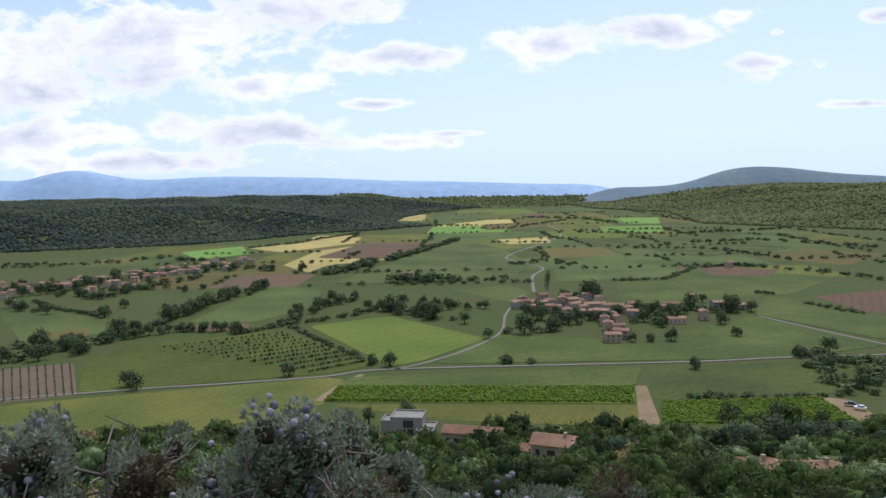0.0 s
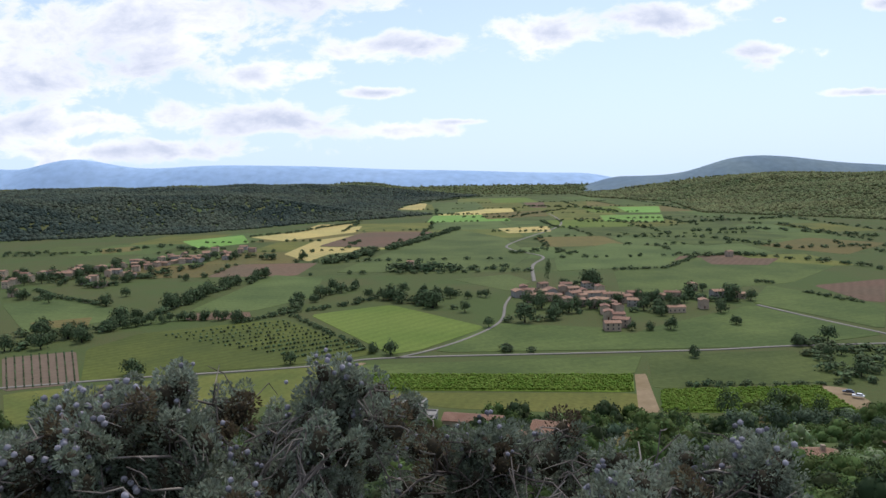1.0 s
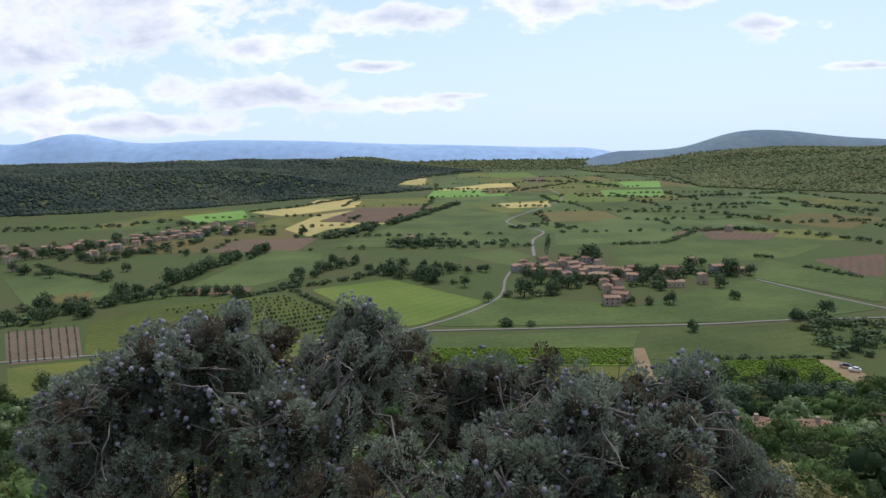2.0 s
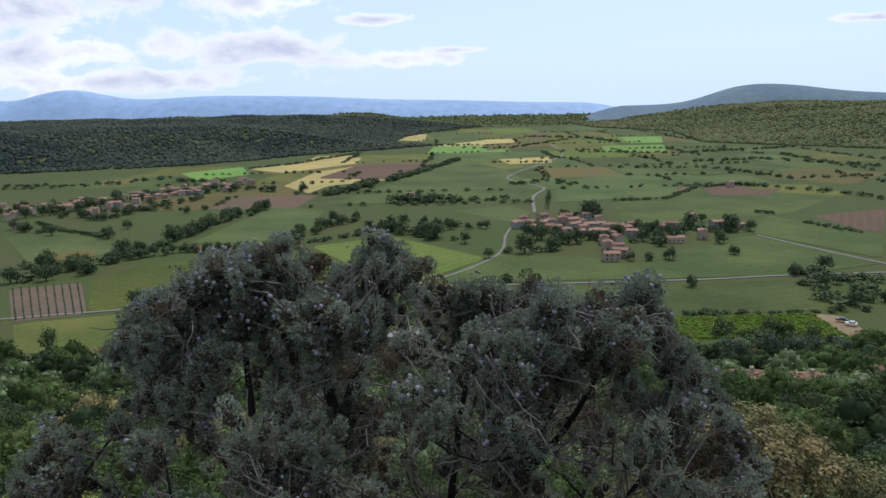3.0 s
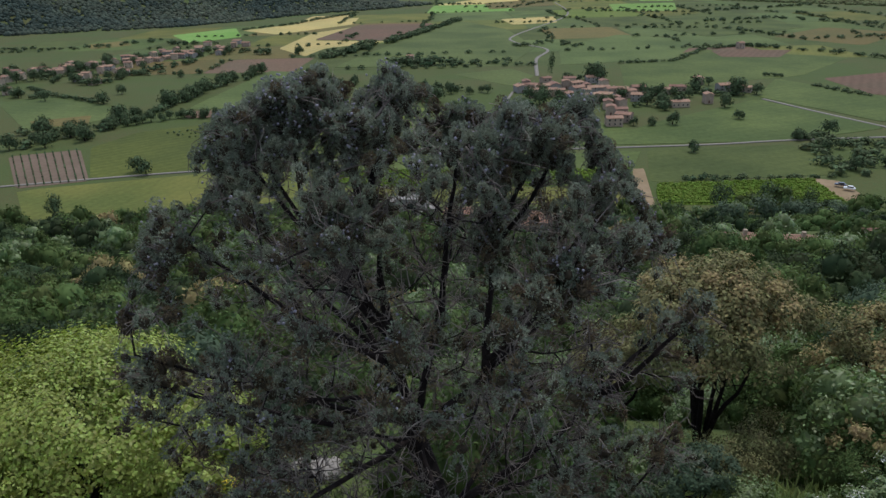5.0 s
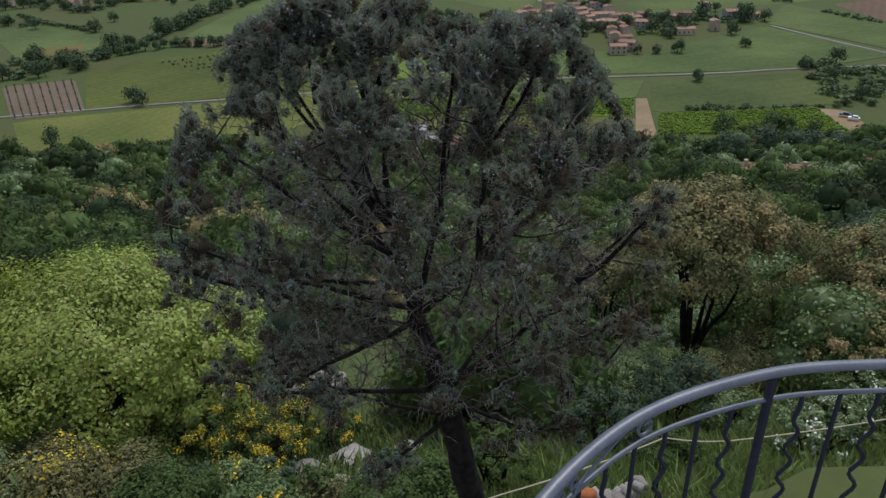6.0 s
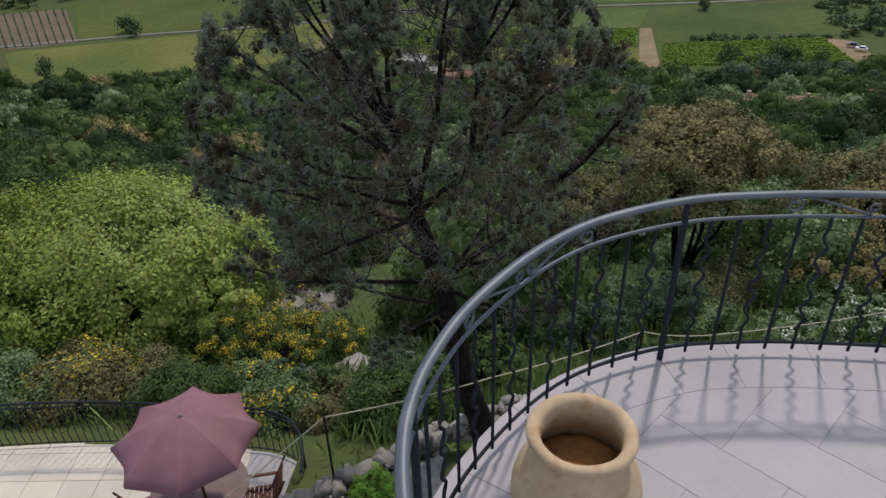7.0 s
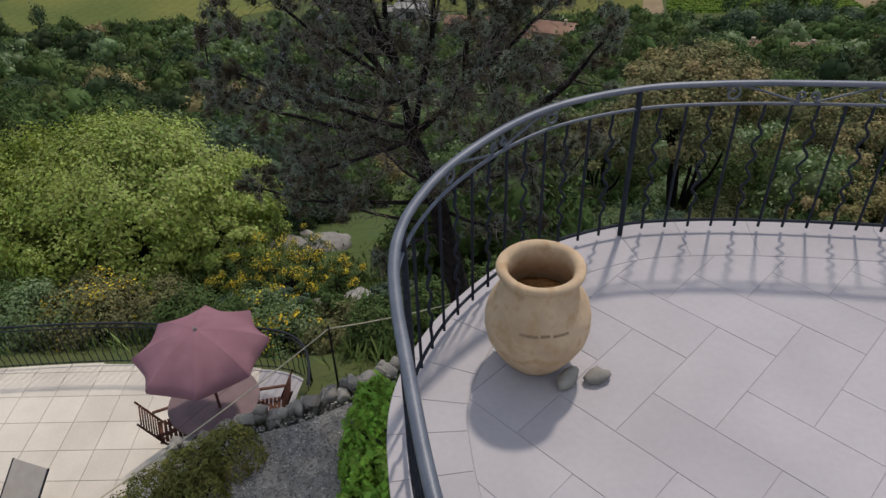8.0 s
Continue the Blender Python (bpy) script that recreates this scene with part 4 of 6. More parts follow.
mountain("backdrop_mountain_east", 600, 3000, 3600, bumps((0.35, 0.083, 62), (0.44, 0.083, 56), (0.54, 0.10, 52), (0.67, 0.083, 26), (0.3, 2.0, -20)), M["hill_haze_wooded"], "long dark wooded mountain on the horizon, tinted as by haze")


# ---- the upper terrace ----
EDGE = [(9.0, -1.2), (6.5, -0.62), (5.3, -0.36), (4.12, -0.15), (3.38, -0.06), (2.95, -0.045), (2.58, -0.08), (2.15, -0.24), (1.84, -0.48), (1.56, -0.83), (1.41, -1.13), (1.345, -1.37),
        (1.335, -1.58), (1.36, -1.82), (1.39, -2.0), (1.425, -2.2), (1.465, -2.42), (1.51, -2.62), (1.60, -2.95), (1.80, -3.45), (2.2, -4.2)]
RAIL = spline([(*p, 0) for p in EDGE], 6)


def offset(line, d):
    out = []
    for i, p in enumerate(line):
        t = (line[min(i + 1, len(line) - 1)] - line[max(i - 1, 0)]).normalized()
        out.append(p + Vector((t.y, -t.x, 0)) * d)     # positive: away from the floor
    return out


def slab(name, line, close, z0, z1, material, label):
    bm = bmesh.new()
    ring = list(line) + [Vector((*c, 0)) for c in close]
    f = bm.faces.new([bm.verts.new((p.x, p.y, z1)) for p in ring])
    f.normal_update()
    if f.normal.z < 0:
        f.normal_flip()
    r = bmesh.ops.extrude_face_region(bm, geom=[f])
    for v in r["geom"]:
        if isinstance(v, bmesh.types.BMVert):
            v.co.z = z0
    bmesh.ops.recalc_face_normals(bm, faces=bm.faces)
    return tagged(part(name, bm, material), label, "terrace", kind="structure")


BACK = [(2.2, -9.0), (9.0, -9.0)]
OUTER = offset(RAIL, 0.10)
slab("terrace_slab", OUTER, BACK, -0.16, -0.003, M["grout"], "pale rounded terrace slab above a garden slope")
slab("terrace_wall", offset(RAIL, 0.02), BACK, -5.5, -0.16, M["plaster"], "plastered retaining wall under the terrace")


def build_railing():
    ob = empty("railing", pose(0, 0, 0), "curved grey wrought iron railing round the terrace", "railing")
    top = [p + Vector((0, 0, 0.965)) for p in RAIL]
    # handrail: a flattened bar with rounded edges
    vs, fs = [], []
    sec = [(-0.019, -0.011), (0.019, -0.011), (0.023, 0.0), (0.016, 0.011), (0.0, 0.015), (-0.016, 0.011), (-0.023, 0.0)]
    for i, p in enumerate(top):
        t = (top[min(i + 1, len(top) - 1)] - top[max(i - 1, 0)]).normalized()
        s = Vector((t.y, -t.x, 0))
        vs += [tuple(p + s * a + Vector((0, 0, b))) for a, b in sec]
    k = len(sec)
    for i in range(len(top) - 1):
        for j in range(k):
            fs.append((i * k + j, i * k + (j + 1) % k, (i + 1) * k + (j + 1) % k, (i + 1) * k + j))
    link("handrail", mesh_np("handrail", vs, fs, M["handrail"], True), ob, "worn blue-grey rounded handrail")
    link("middle_rail", tubes_mesh("middle_rail", [tube([p + Vector((0, 0, 0.845)) for p in RAIL], [0.0095] * len(RAIL), 6)], M["handrail"]), ob)
    link("bottom_rail", tubes_mesh("bottom_rail", [tube([p + Vector((0, 0, 0.075)) for p in RAIL], [0.010] * len(RAIL), 6)], M["iron"]), ob)
    # walk along the curve at even steps
    run, marks, step = 0.0, [], 0.1423
    for a, b in zip(RAIL, RAIL[1:]):
        d = (b - a).length
        while run <= d:
            marks.append((a.lerp(b, run / d), (b - a).normalized()))
            run += step
        run -= d
    straight = tubes_mesh("straight_bar", [tube([(0, 0, 0.03), (0, 0, 0.845)], (0.0085, 0.0085), 6)], M["iron"])
    wav = []
    for i in range(41):
        z = 0.03 + 0.815 * i / 40
        f = min(1, max(0, (z - 0.12) / 0.12)) * min(1, max(0, (0.80 - z) / 0.12))
        wav.append((0.020 * f * math.sin((z - 0.12) * 2 * math.pi / 0.145), 0, z))
    wavy = tubes_mesh("wavy_bar", [tube(wav, [0.0085] * 41, 6)], M["iron"])
    post = tubes_mesh("post", [tube([(0, 0, 0), (0, 0, 0.96)], (0.016, 0.016), 8)], M["iron"])
    for i, (p, t) in enumerate(marks):
        b = link("wavy_bar" if i % 2 else "straight_bar", wavy if i % 2 else straight, ob)
        b.matrix_local = Matrix.Translation(p) @ Matrix.Rotation(math.atan2(t.y, t.x), 4, "Z")
    # a scroll unit: a large curl at each end, two slanting bars and a pair of small curls between
    def curl(cx, r0, turns, sign, cz=0.905, start=0.0):
        P = []
        for i in range(30):
            a = start + i / 29 * turns * 2 * math.pi
            r = r0 * (1 - 0.62 * i / 29)
            P.append((cx + sign * r * math.cos(a), 0, cz + r * math.sin(a)))
        return tube(P, [0.0062] * 30, 6)
    bits = []
    for sg in (-1, 1):
        bits.append(curl(sg * 0.40, 0.046, 1.25, sg, 0.904, 0.6))
        bits.append(tube([(sg * 0.36, 0, 0.948), (sg * 0.28, 0, 0.93), (sg * 0.14, 0, 0.885), (sg * 0.04, 0, 0.856)], [0.0062] * 4, 6))
        bits.append(curl(sg * 0.034, 0.026, 1.2, sg, 0.893, -1.2))
    scroll = tubes_mesh("scroll", bits, M["handrail"])
    arc = [0.0]
    for a, b in zip(RAIL, RAIL[1:]):
        arc.append(arc[-1] + (b - a).length)

    def along(d):
        for i in range(len(RAIL) - 1):
            if arc[i + 1] >= d:
                return RAIL[i].lerp(RAIL[i + 1], (d - arc[i]) / (arc[i + 1] - arc[i])), (RAIL[i + 1] - RAIL[i]).normalized()
        return RAIL[-1], (RAIL[-1] - RAIL[-2]).normalized()
    first = min(range(len(RAIL)), key=lambda i: (RAIL[i] - Vector((2.575, -0.08, 0))).length)
    for k in range(-3, 3):
        p, t = along(arc[first] + 1.85 * k)
        link("post", post, ob).location = (p.x, p.y, -0.008)
        p, t = along(arc[first] + 1.85 * k + 0.93)
        # the unit follows the bend: each vertex is carried to its own stretch of the rail
        me = scroll.copy()
        for v in me.vertices:
            q, w = along(arc[first] + 1.85 * k + 0.93 + v.co.x)
            n = Vector((-w.y, w.x, 0))
            v.co = q + n * v.co.y + Vector((0, 0, v.co.z))
        link("scroll", me, ob)


build_railing()


def build_pot():
    ob = empty("clay_pot", pose(1.95, -1.13, 0.0), "large ochre terracotta jar, worn, on the terrace", "pot")
    outer = [(0.0, 0.012), (0.10, 0.008), (0.128, 0.018), (0.165, 0.065), (0.205, 0.13), (0.236, 0.20), (0.250, 0.27), (0.249, 0.33), (0.234, 0.395), (0.205, 0.455), (0.178, 0.50), (0.164, 0.535), (0.162, 0.560),
             (0.172, 0.575), (0.190, 0.585), (0.200, 0.597), (0.203, 0.610), (0.198, 0.622), (0.186, 0.629), (0.172, 0.627), (0.158, 0.617), (0.150, 0.600), (0.147, 0.565), (0.150, 0.53), (0.180, 0.46), (0.222, 0.36), (0.228, 0.26), (0.19, 0.15), (0.0, 0.13)]
    v, f = lathe([(a, b * 0.965) for a, b in outer], 64)
    v = np.array(v)
    # hand-thrown: slightly out of round
    w = np.arctan2(v[:, 1], v[:, 0])
    v[:, :2] *= (1 + 0.010 * np.sin(2 * w + 3 * v[:, 2]) + 0.006 * np.sin(5 * w + 20 * v[:, 2]))[:, None]
    link("body", mesh_np("body", v, f, M["clay"], True), ob)
    # a worn, illegible stamp: three plain bars round the belly
    for a0, a1, z in ((-118, -97, 0.372), (-94, -84, 0.376), (-80, -62, 0.374)):
        rad = float(np.interp(z / 0.965, (0.33, 0.395, 0.455), (0.249, 0.234, 0.205))) - 0.0035
        P = [(rad * math.cos(radians(a0 + (a1 - a0) * i / 8)), rad * math.sin(radians(a0 + (a1 - a0) * i / 8)), z) for i in range(9)]
        link("stamp_bar", tubes_mesh("stamp_bar", [tube(P, [0.0075] * 9, 6)], M["clay_mark"]), ob)
    soil = rough_ball(5, 3, 0.03)
    link("soil", mesh_np("soil", soil[0] * np.array((0.2, 0.2, 0.035)) + np.array((0, 0, 0.36)), soil[1], M["pot_earth"], True), ob, "dry orange-brown earth inside")


build_pot()


def stone_at(name, x, y, z, s, seed, label="", category="stone", parent=None, turn=0):
    v, f = rough_ball(seed, 2, 0.07)
    me = mesh_np(name, v * np.array(s), f, M["stone"], True)
    ob = link(name, me, parent, label)
    ob.matrix_basis = pose(x, y, z, 0, 0, turn)
    return tagged(ob, category=category) if category else ob


stone_at("stone", 2.235, -1.275, 0.026, (0.070, 0.045, 0.033), 3, "smooth pale river stone beside the jar", turn=20)
stone_at("stone", 2.09, -1.29, 0.03, (0.085, 0.042, 0.04), 4, "grey rounded stone leaning under the jar", turn=50)

# ---- leaves, sprigs and twigs for the near trees ----
def quads_at(pos, nor, size, r, slim=0.55):
    a = np.cross(nor, r.standard_normal(pos.shape)); a /= np.linalg.norm(a, axis=1)[:, None] + 1e-9
    b = np.cross(nor, a)
    s = size * (0.6 + 0.8 * r.random((len(pos), 1)))
    q = np.stack([pos - a * s, pos - b * s * slim, pos + a * s, pos + b * s * slim], 1)
    return q.reshape(-1, 3), np.arange(4 * len(pos)).reshape(-1, 4)


def grow(start, end, bend, r0, r1, r, n=7, wobble=0.05):
    """A crooked limb from start to end that sags (bend < 0) or lifts between."""
    start, end = np.array(start, float), np.array(end, float)
    L = np.linalg.norm(end - start)
    P = []
    drift = np.zeros(3)
    for i in range(n + 1):
        t = i / n
        drift = drift + r.standard_normal(3) * wobble * L / n
        P.append(start * (1 - t) + end * t + np.array((0, 0, bend * L * 4 * t * (1 - t))) + drift * min(1, 2 * t) * (1 if i < n else 0.6))
    return [tuple(p) for p in P], [r0 + (r1 - r0) * (i / n) for i in range(n + 1)]


def build_blue_cypress():
    """A leaning trunk, hand-set limbs, and finer branches that reach for points all over a lumpy crown."""
    r = np.random.default_rng(11)
    ob = empty("cypress_tree", pose(0, 0, 0), "old open-crowned blue-grey cypress with grey cones below the terrace", "tree")
    trunk = spline([(1.98, 4.05, -5.6), (1.82, 4.1, -4.9), (1.62, 4.12, -4.08), (1.43, 4.12, -3.0), (1.33, 4.1, -2.45), (1.06, 4.06, -1.45)], 5)
    v, f = tube(trunk, [0.21 - 0.115 * (i / (len(trunk) - 1)) ** 0.8 for i in range(len(trunk))], 16)
    v = np.array([tuple(p) for p in v])
    k = np.arange(len(v)) % 16
    mid = np.array([tuple(p) for p in trunk])[np.arange(len(v)) // 16]
    v = mid + (v - mid) * (1 + 0.09 * np.sin(k * 2.4 + v[:, 2] * 5) + 0.05 * np.sin(k * 5.1 + v[:, 2] * 9))[:, None]
    link("trunk", mesh_np("trunk", v, f, M["bark"], True), ob, "dark furrowed leaning trunk")
    fork = (1.06, 4.06, -1.45)
    scaffold = [  # start, end, radius
        (fork, (0.92, 4.1, -0.55), 0.072), (fork, (1.72, 3.95, -0.75), 0.055), ((1.36, 4.1, -2.4), (2.6, 3.7, -0.85), 0.05), (fork, (1.35, 4.15, -0.3), 0.05),
        ((0.92, 4.1, -0.55), (0.80, 3.95, 0.8), 0.052), ((0.80, 3.95, 0.8), (1.03, 3.92, 1.76), 0.030), ((0.80, 3.95, 0.6), (0.58, 3.65, 1.78), 0.026), ((0.80, 3.95, 0.7), (0.72, 3.45, 1.55), 0.024),
        ((0.92, 4.1, -0.5), (0.10, 3.52, 1.60), 0.034), ((0.35, 3.7, 0.9), (0.34, 3.72, 1.72), 0.020), ((0.90, 4.1, -0.4), (-0.24, 3.9, 1.42), 0.030), ((0.95, 4.1, -0.8), (-0.68, 3.6, 0.74), 0.034),
        ((1.0, 4.1, -0.9), (-0.45, 4.55, 0.84), 0.030), ((1.05, 4.06, -1.35), (-0.96, 3.34, -0.20), 0.034), ((1.1, 4.1, -1.6), (0.38, 4.0, -1.32), 0.036), ((0.38, 4.0, -1.32), (-1.25, 3.7, -0.55), 0.028),
        ((1.33, 4.1, -2.4), (-0.95, 3.5, -1.75), 0.036), ((1.40, 4.1, -2.8), (0.65, 2.7, -2.35), 0.03), ((1.40, 4.1, -2.8), (-0.6, 4.6, -2.4), 0.03), ((1.08, 4.06, -1.5), (0.14, 2.0, -0.68), 0.032),
        ((1.12, 4.06, -1.6), (1.36, 2.4, -1.2), 0.028), ((1.72, 3.95, -0.75), (1.72, 3.75, 0.75), 0.045), ((1.72, 3.75, 0.7), (1.90, 3.35, 1.58), 0.026), ((1.72, 3.75, 0.5), (2.22, 3.70, 1.50), 0.026),
        ((1.74, 3.8, 0.4), (2.34, 3.55, 1.54), 0.022), ((1.35, 4.15, -0.3), (1.50, 4.13, 1.48), 0.030), ((1.72, 3.6, 0.8), (1.70, 3.22, 1.42), 0.020), ((1.72, 3.95, -0.7), (2.54, 3.45, 1.14), 0.032),
        ((1.74, 3.95, -0.75), (3.12, 4.4, 0.40), 0.032), ((2.6, 3.7, -0.85), (3.26, 3.2, 0.24), 0.034), ((2.6, 3.7, -0.85), (3.30, 4.0, -0.35), 0.026), ((1.5, 4.1, -2.2), (3.05, 3.8, -1.45), 0.032),
        ((1.5, 4.1, -2.6), (2.6, 3.0, -2.0), 0.028), ((1.74, 3.9, -0.6), (2.2, 2.75, 0.78), 0.028), ((0.95, 4.1, -0.5), (0.75, 2.9, 1.05), 0.028), ((0.98, 4.1, -1.0), (0.2, 2.75, -0.05), 0.028),
        ((1.1, 4.1, -1.4), (1.5, 5.4, 0.3), 0.034), ((1.06, 4.1, -1.2), (0.1, 5.3, 0.1), 0.034), ((1.7, 4.0, -0.9), (2.5, 5.1, 0.2), 0.03), ((1.36, 4.1, -2.3), (0.2, 5.2, -1.6), 0.028), ((1.45, 4.1, -2.3), (2.4, 5.1, -1.4), 0.028),
    ]

    def roof(x, y):
        """The crown's uneven upper outline."""
        z = np.interp(x, (-1.5, -1.0, -0.7, -0.3, 0.1, 0.35, 0.6, 0.82, 1.0, 1.22, 1.45, 1.7, 1.9, 2.1, 2.35, 2.6, 3.0, 3.3, 3.6), (-0.9, 0.0, 0.78, 1.42, 1.62, 1.74, 1.80, 1.52, 1.80, 1.66, 1.44, 1.40, 1.58, 1.44, 1.54, 1.14, 0.52, 0.24, -0.6))
        return z - 0.55 * max(0.0, abs(y - 3.7) - 0.3) ** 1.4

    nodes, back = [], []
    limbs = []
    for a, b, rad in scaffold:
        P, R = grow(a, b, -0.05 + 0.03 * r.standard_normal(), rad, 0.009, r, 10, 0.07)
        limbs.append((P, R))
        nodes += [np.array(p) for p in P[2:]]
    # points for the finer branches to reach: a shell of tips and a looser inside
    goals = []
    while len(goals) < 470:
        d = unit(r.standard_normal(3))
        q = r.random()
        rho = 0.88 + 0.12 * q if len(goals) % 5 < 2 else 0.38 + 0.48 * q
        e = np.array((1.12, 3.85, -0.45)) + d * rho * np.array((2.25, 1.7, 2.25))
        e[2] = min(e[2], roof(e[0], e[1]) - 0.04 - 0.10 * r.random())
        if (e[0] < -0.4 and e[2] > -0.9 and r.random() < 0.8) or (e[0] > 2.7 and e[2] > -0.6 and r.random() < 0.7) or e[2] < -2.15 or (e[2] < -1.2 and e[1] < 3.2 and r.random() < 0.75) or (e[1] < 2.6 and e[2] > 0.5) or (e[2] < -1.6 and abs(e[0] - 1.3) < 0.5 and abs(e[1] - 4.1) < 0.7):
            continue
        goals.append((e, rho))
    # each leading limb carries a lobe of short shoots
    for a, b, rad in scaffold:
        if b[2] > 0.35:
            for _ in range(6):
                e = np.array(b) + r.standard_normal(3) * np.array((0.11, 0.13, 0.10)) - np.array((0, 0, 0.08))
                e[2] = min(e[2], roof(e[0], e[1]) + 0.05)
                goals.append((e, 0.95))
    base = np.array(fork)
    first = np.array(nodes)
    order = sorted(goals, key=lambda g: float(np.linalg.norm(first - g[0], axis=1).min()))
    twig, tips, branches = [], [], []
    for e, rho in order:
        N = np.array(nodes)
        cost = np.linalg.norm(N - e, axis=1) + 0.9 * np.maximum(0, N[:, 2] - e[2] + 0.05) + 0.5 * np.maximum(0, np.linalg.norm(N - base, axis=1) - np.linalg.norm(e - base))
        s0 = N[int(np.argmin(cost))]
        L = float(np.linalg.norm(e - s0))
        if L < 0.08:
            continue
        n = max(3, int(L / 0.10))
        P, R = grow(s0, e, -0.06, min(0.017, 0.0045 + 0.011 * L), 0.003, r, n, 0.13)
        branches.append(tube(P, R, 5))
        nodes += [np.array(p) for p in P[2:]]
        limbs.append((P, None, rho))
    for item in limbs:
        P = np.array(item[0])
        main = item[1] is not None
        d0 = unit(P[-1] - P[0])
        L = float(np.linalg.norm(P[-1] - P[0]))
        rho = 1.0 if main else item[2]
        outer = rho > 0.84
        green = 1.0 if P[-1][2] > 0.55 else 0.85 if P[-1][0] < 1.1 else 0.40
        if outer:       # the branch ends in a thick brush of tufts
            for k in range((16 if P[-1][2] > 0.5 else 10) if main else (5 if rho == 0.95 else 3)):
                j = 0.035 + 0.007 * k
                tips.append((P[-1] - d0 * 0.032 * k + j * r.standard_normal(3) * np.array((1, 1, 0.7)), unit(d0 * 0.6 + np.array((0, 0, 0.7)) + 0.4 * r.standard_normal(3)), 1.0, outer))
        for k in range(int(4 + 13 * L)):
            t = 0.15 + 0.85 * r.random() ** 0.85
            i = min(int(t * (len(P) - 1)), len(P) - 2)
            p = P[i] + (P[i + 1] - P[i]) * (t * (len(P) - 1) - i)
            way = unit(0.5 * d0 + unit(p - np.array((1.15, 4.0, -0.8))) * 0.5 + np.array((0, 0, 0.12)) + 0.75 * r.standard_normal(3))
            q = p + way * (0.09 + 0.20 * r.random())
            q[2] = min(q[2], roof(q[0], q[1]) + 0.02)
            S, SR = grow(p, q, 0.04, 0.0052, 0.0022, r, 3, 0.25)
            twig.append(tube(S, SR, 4))
            leafy = r.random() < (0.46 * green * t ** 1.5 if outer else 0.06)
            if leafy:
                tips.append((q, way, 0.70 + 0.25 * r.random(), outer))
            for _ in range(2):
                o = np.array(S[1 + r.integers(3)])
                w = o + unit(way + 0.9 * r.standard_normal(3)) * (0.05 + 0.12 * r.random())
                w[2] = min(w[2], roof(w[0], w[1]) + 0.03)
                T, TR = grow(o, w, 0.0, 0.0034, 0.0014, r, 2, 0.3)
                twig.append(tube(T, TR, 3))
                if leafy and r.random() < 0.5:
                    tips.append((w, unit(w - o), 0.55 + 0.25 * r.random(), outer))
        if main:
            link("limb", tubes_mesh("limb", [tube(item[0], item[1], 8)], M["bark"]), ob)
    tagged(link("branches", tubes_mesh("branches", branches, M["bark"]), ob, "dark crooked branches"), kind="stuff")
    tagged(link("twigs", tubes_mesh("twigs", twig, M["twig"]), ob, "fine bare grey twigs"), kind="stuff")
    # tufts of scale-leaved sprigs, plump and rounded, with cones sitting in them
    sets = {"blue": ([], [], [], []), "dry": ([], [], [], [])}
    cones, cores = [], []
    for c, d, s, outer in tips:
        fine = c[2] > 0.75
        n = int((330 if fine else 120) * s) if outer else int(60 * s)
        R = 0.066 * s * (0.8 + 0.45 * r.random())
        ax = unit(d + np.array((0, 0, 0.6)))
        along = r.random((n, 1)) ** 0.8
        rad = unit(r.standard_normal((n, 3)))
        rad = unit(rad - (rad @ ax)[:, None] * ax)
        pos = c - ax * R * 1.3 + ax * along * R * 2.2 + rad * R * (0.45 + 0.40 * r.random((n, 1))) * np.sqrt(np.clip(1.08 - along ** 2, 0.03, 1))
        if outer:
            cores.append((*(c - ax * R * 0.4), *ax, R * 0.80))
        kind = "dry" if r.random() < ((0.07 if fine else 0.28) if outer else 0.85) else "blue"
        B, U, S, Wd = sets[kind]
        B.append(pos); U.append(unit(rad * 0.9 + ax * 0.9 + 0.35 * r.standard_normal((n, 3)))); S.append(np.full(n, 0.016 if fine else 0.024)); Wd.append(np.full(n, 0.0034 if fine else 0.0056))
        if outer and r.random() < (0.22 if c[2] > 0.0 else 0.10):
            for _ in range(r.integers(3, 11)):
                v = unit(r.standard_normal(3)); v = unit(v - (v @ ax) * ax * 0.7)
                cones.append((*(c + ax * R * (1.5 * r.random() - 0.4) + v * R * (0.75 + 0.35 * r.random())), 0.0070 + 0.0045 * r.random()))
    total = 0
    for kind, name, material, lab in (("blue", "foliage", M["blue_leaf"], "blue-green tufts of scaly leaves"), ("dry", "dry_foliage", M["dry_leaf"], "dry brown inner sprigs")):
        pos, up, size, wide = [np.concatenate(z) for z in sets[kind]]
        n = len(pos)
        total += n
        side = unit(np.cross(up, r.standard_normal((n, 3))))
        L = size[:, None] * (0.7 + 0.6 * r.random((n, 1)))
        w = wide[:, None] * (0.7 + 0.6 * r.random((n, 1)))
        V = np.stack([pos - side * w * 0.7, pos + up * L * 0.6 - side * w, pos + up * L, pos + up * L * 0.55 + side * w], 1).reshape(-1, 3)
        tagged(link(name, mesh_np(name, V, np.arange(4 * n).reshape(-1, 4), material), ob, lab), kind="stuff")
    # each tuft gets a solid core, coloured dark for the shade inside it
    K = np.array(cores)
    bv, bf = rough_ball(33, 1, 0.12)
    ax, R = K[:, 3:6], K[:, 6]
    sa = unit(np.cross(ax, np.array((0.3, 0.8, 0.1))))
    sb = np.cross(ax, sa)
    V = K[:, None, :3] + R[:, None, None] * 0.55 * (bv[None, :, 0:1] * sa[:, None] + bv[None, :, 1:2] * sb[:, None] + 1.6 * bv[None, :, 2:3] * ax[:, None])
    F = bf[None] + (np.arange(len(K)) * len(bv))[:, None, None]
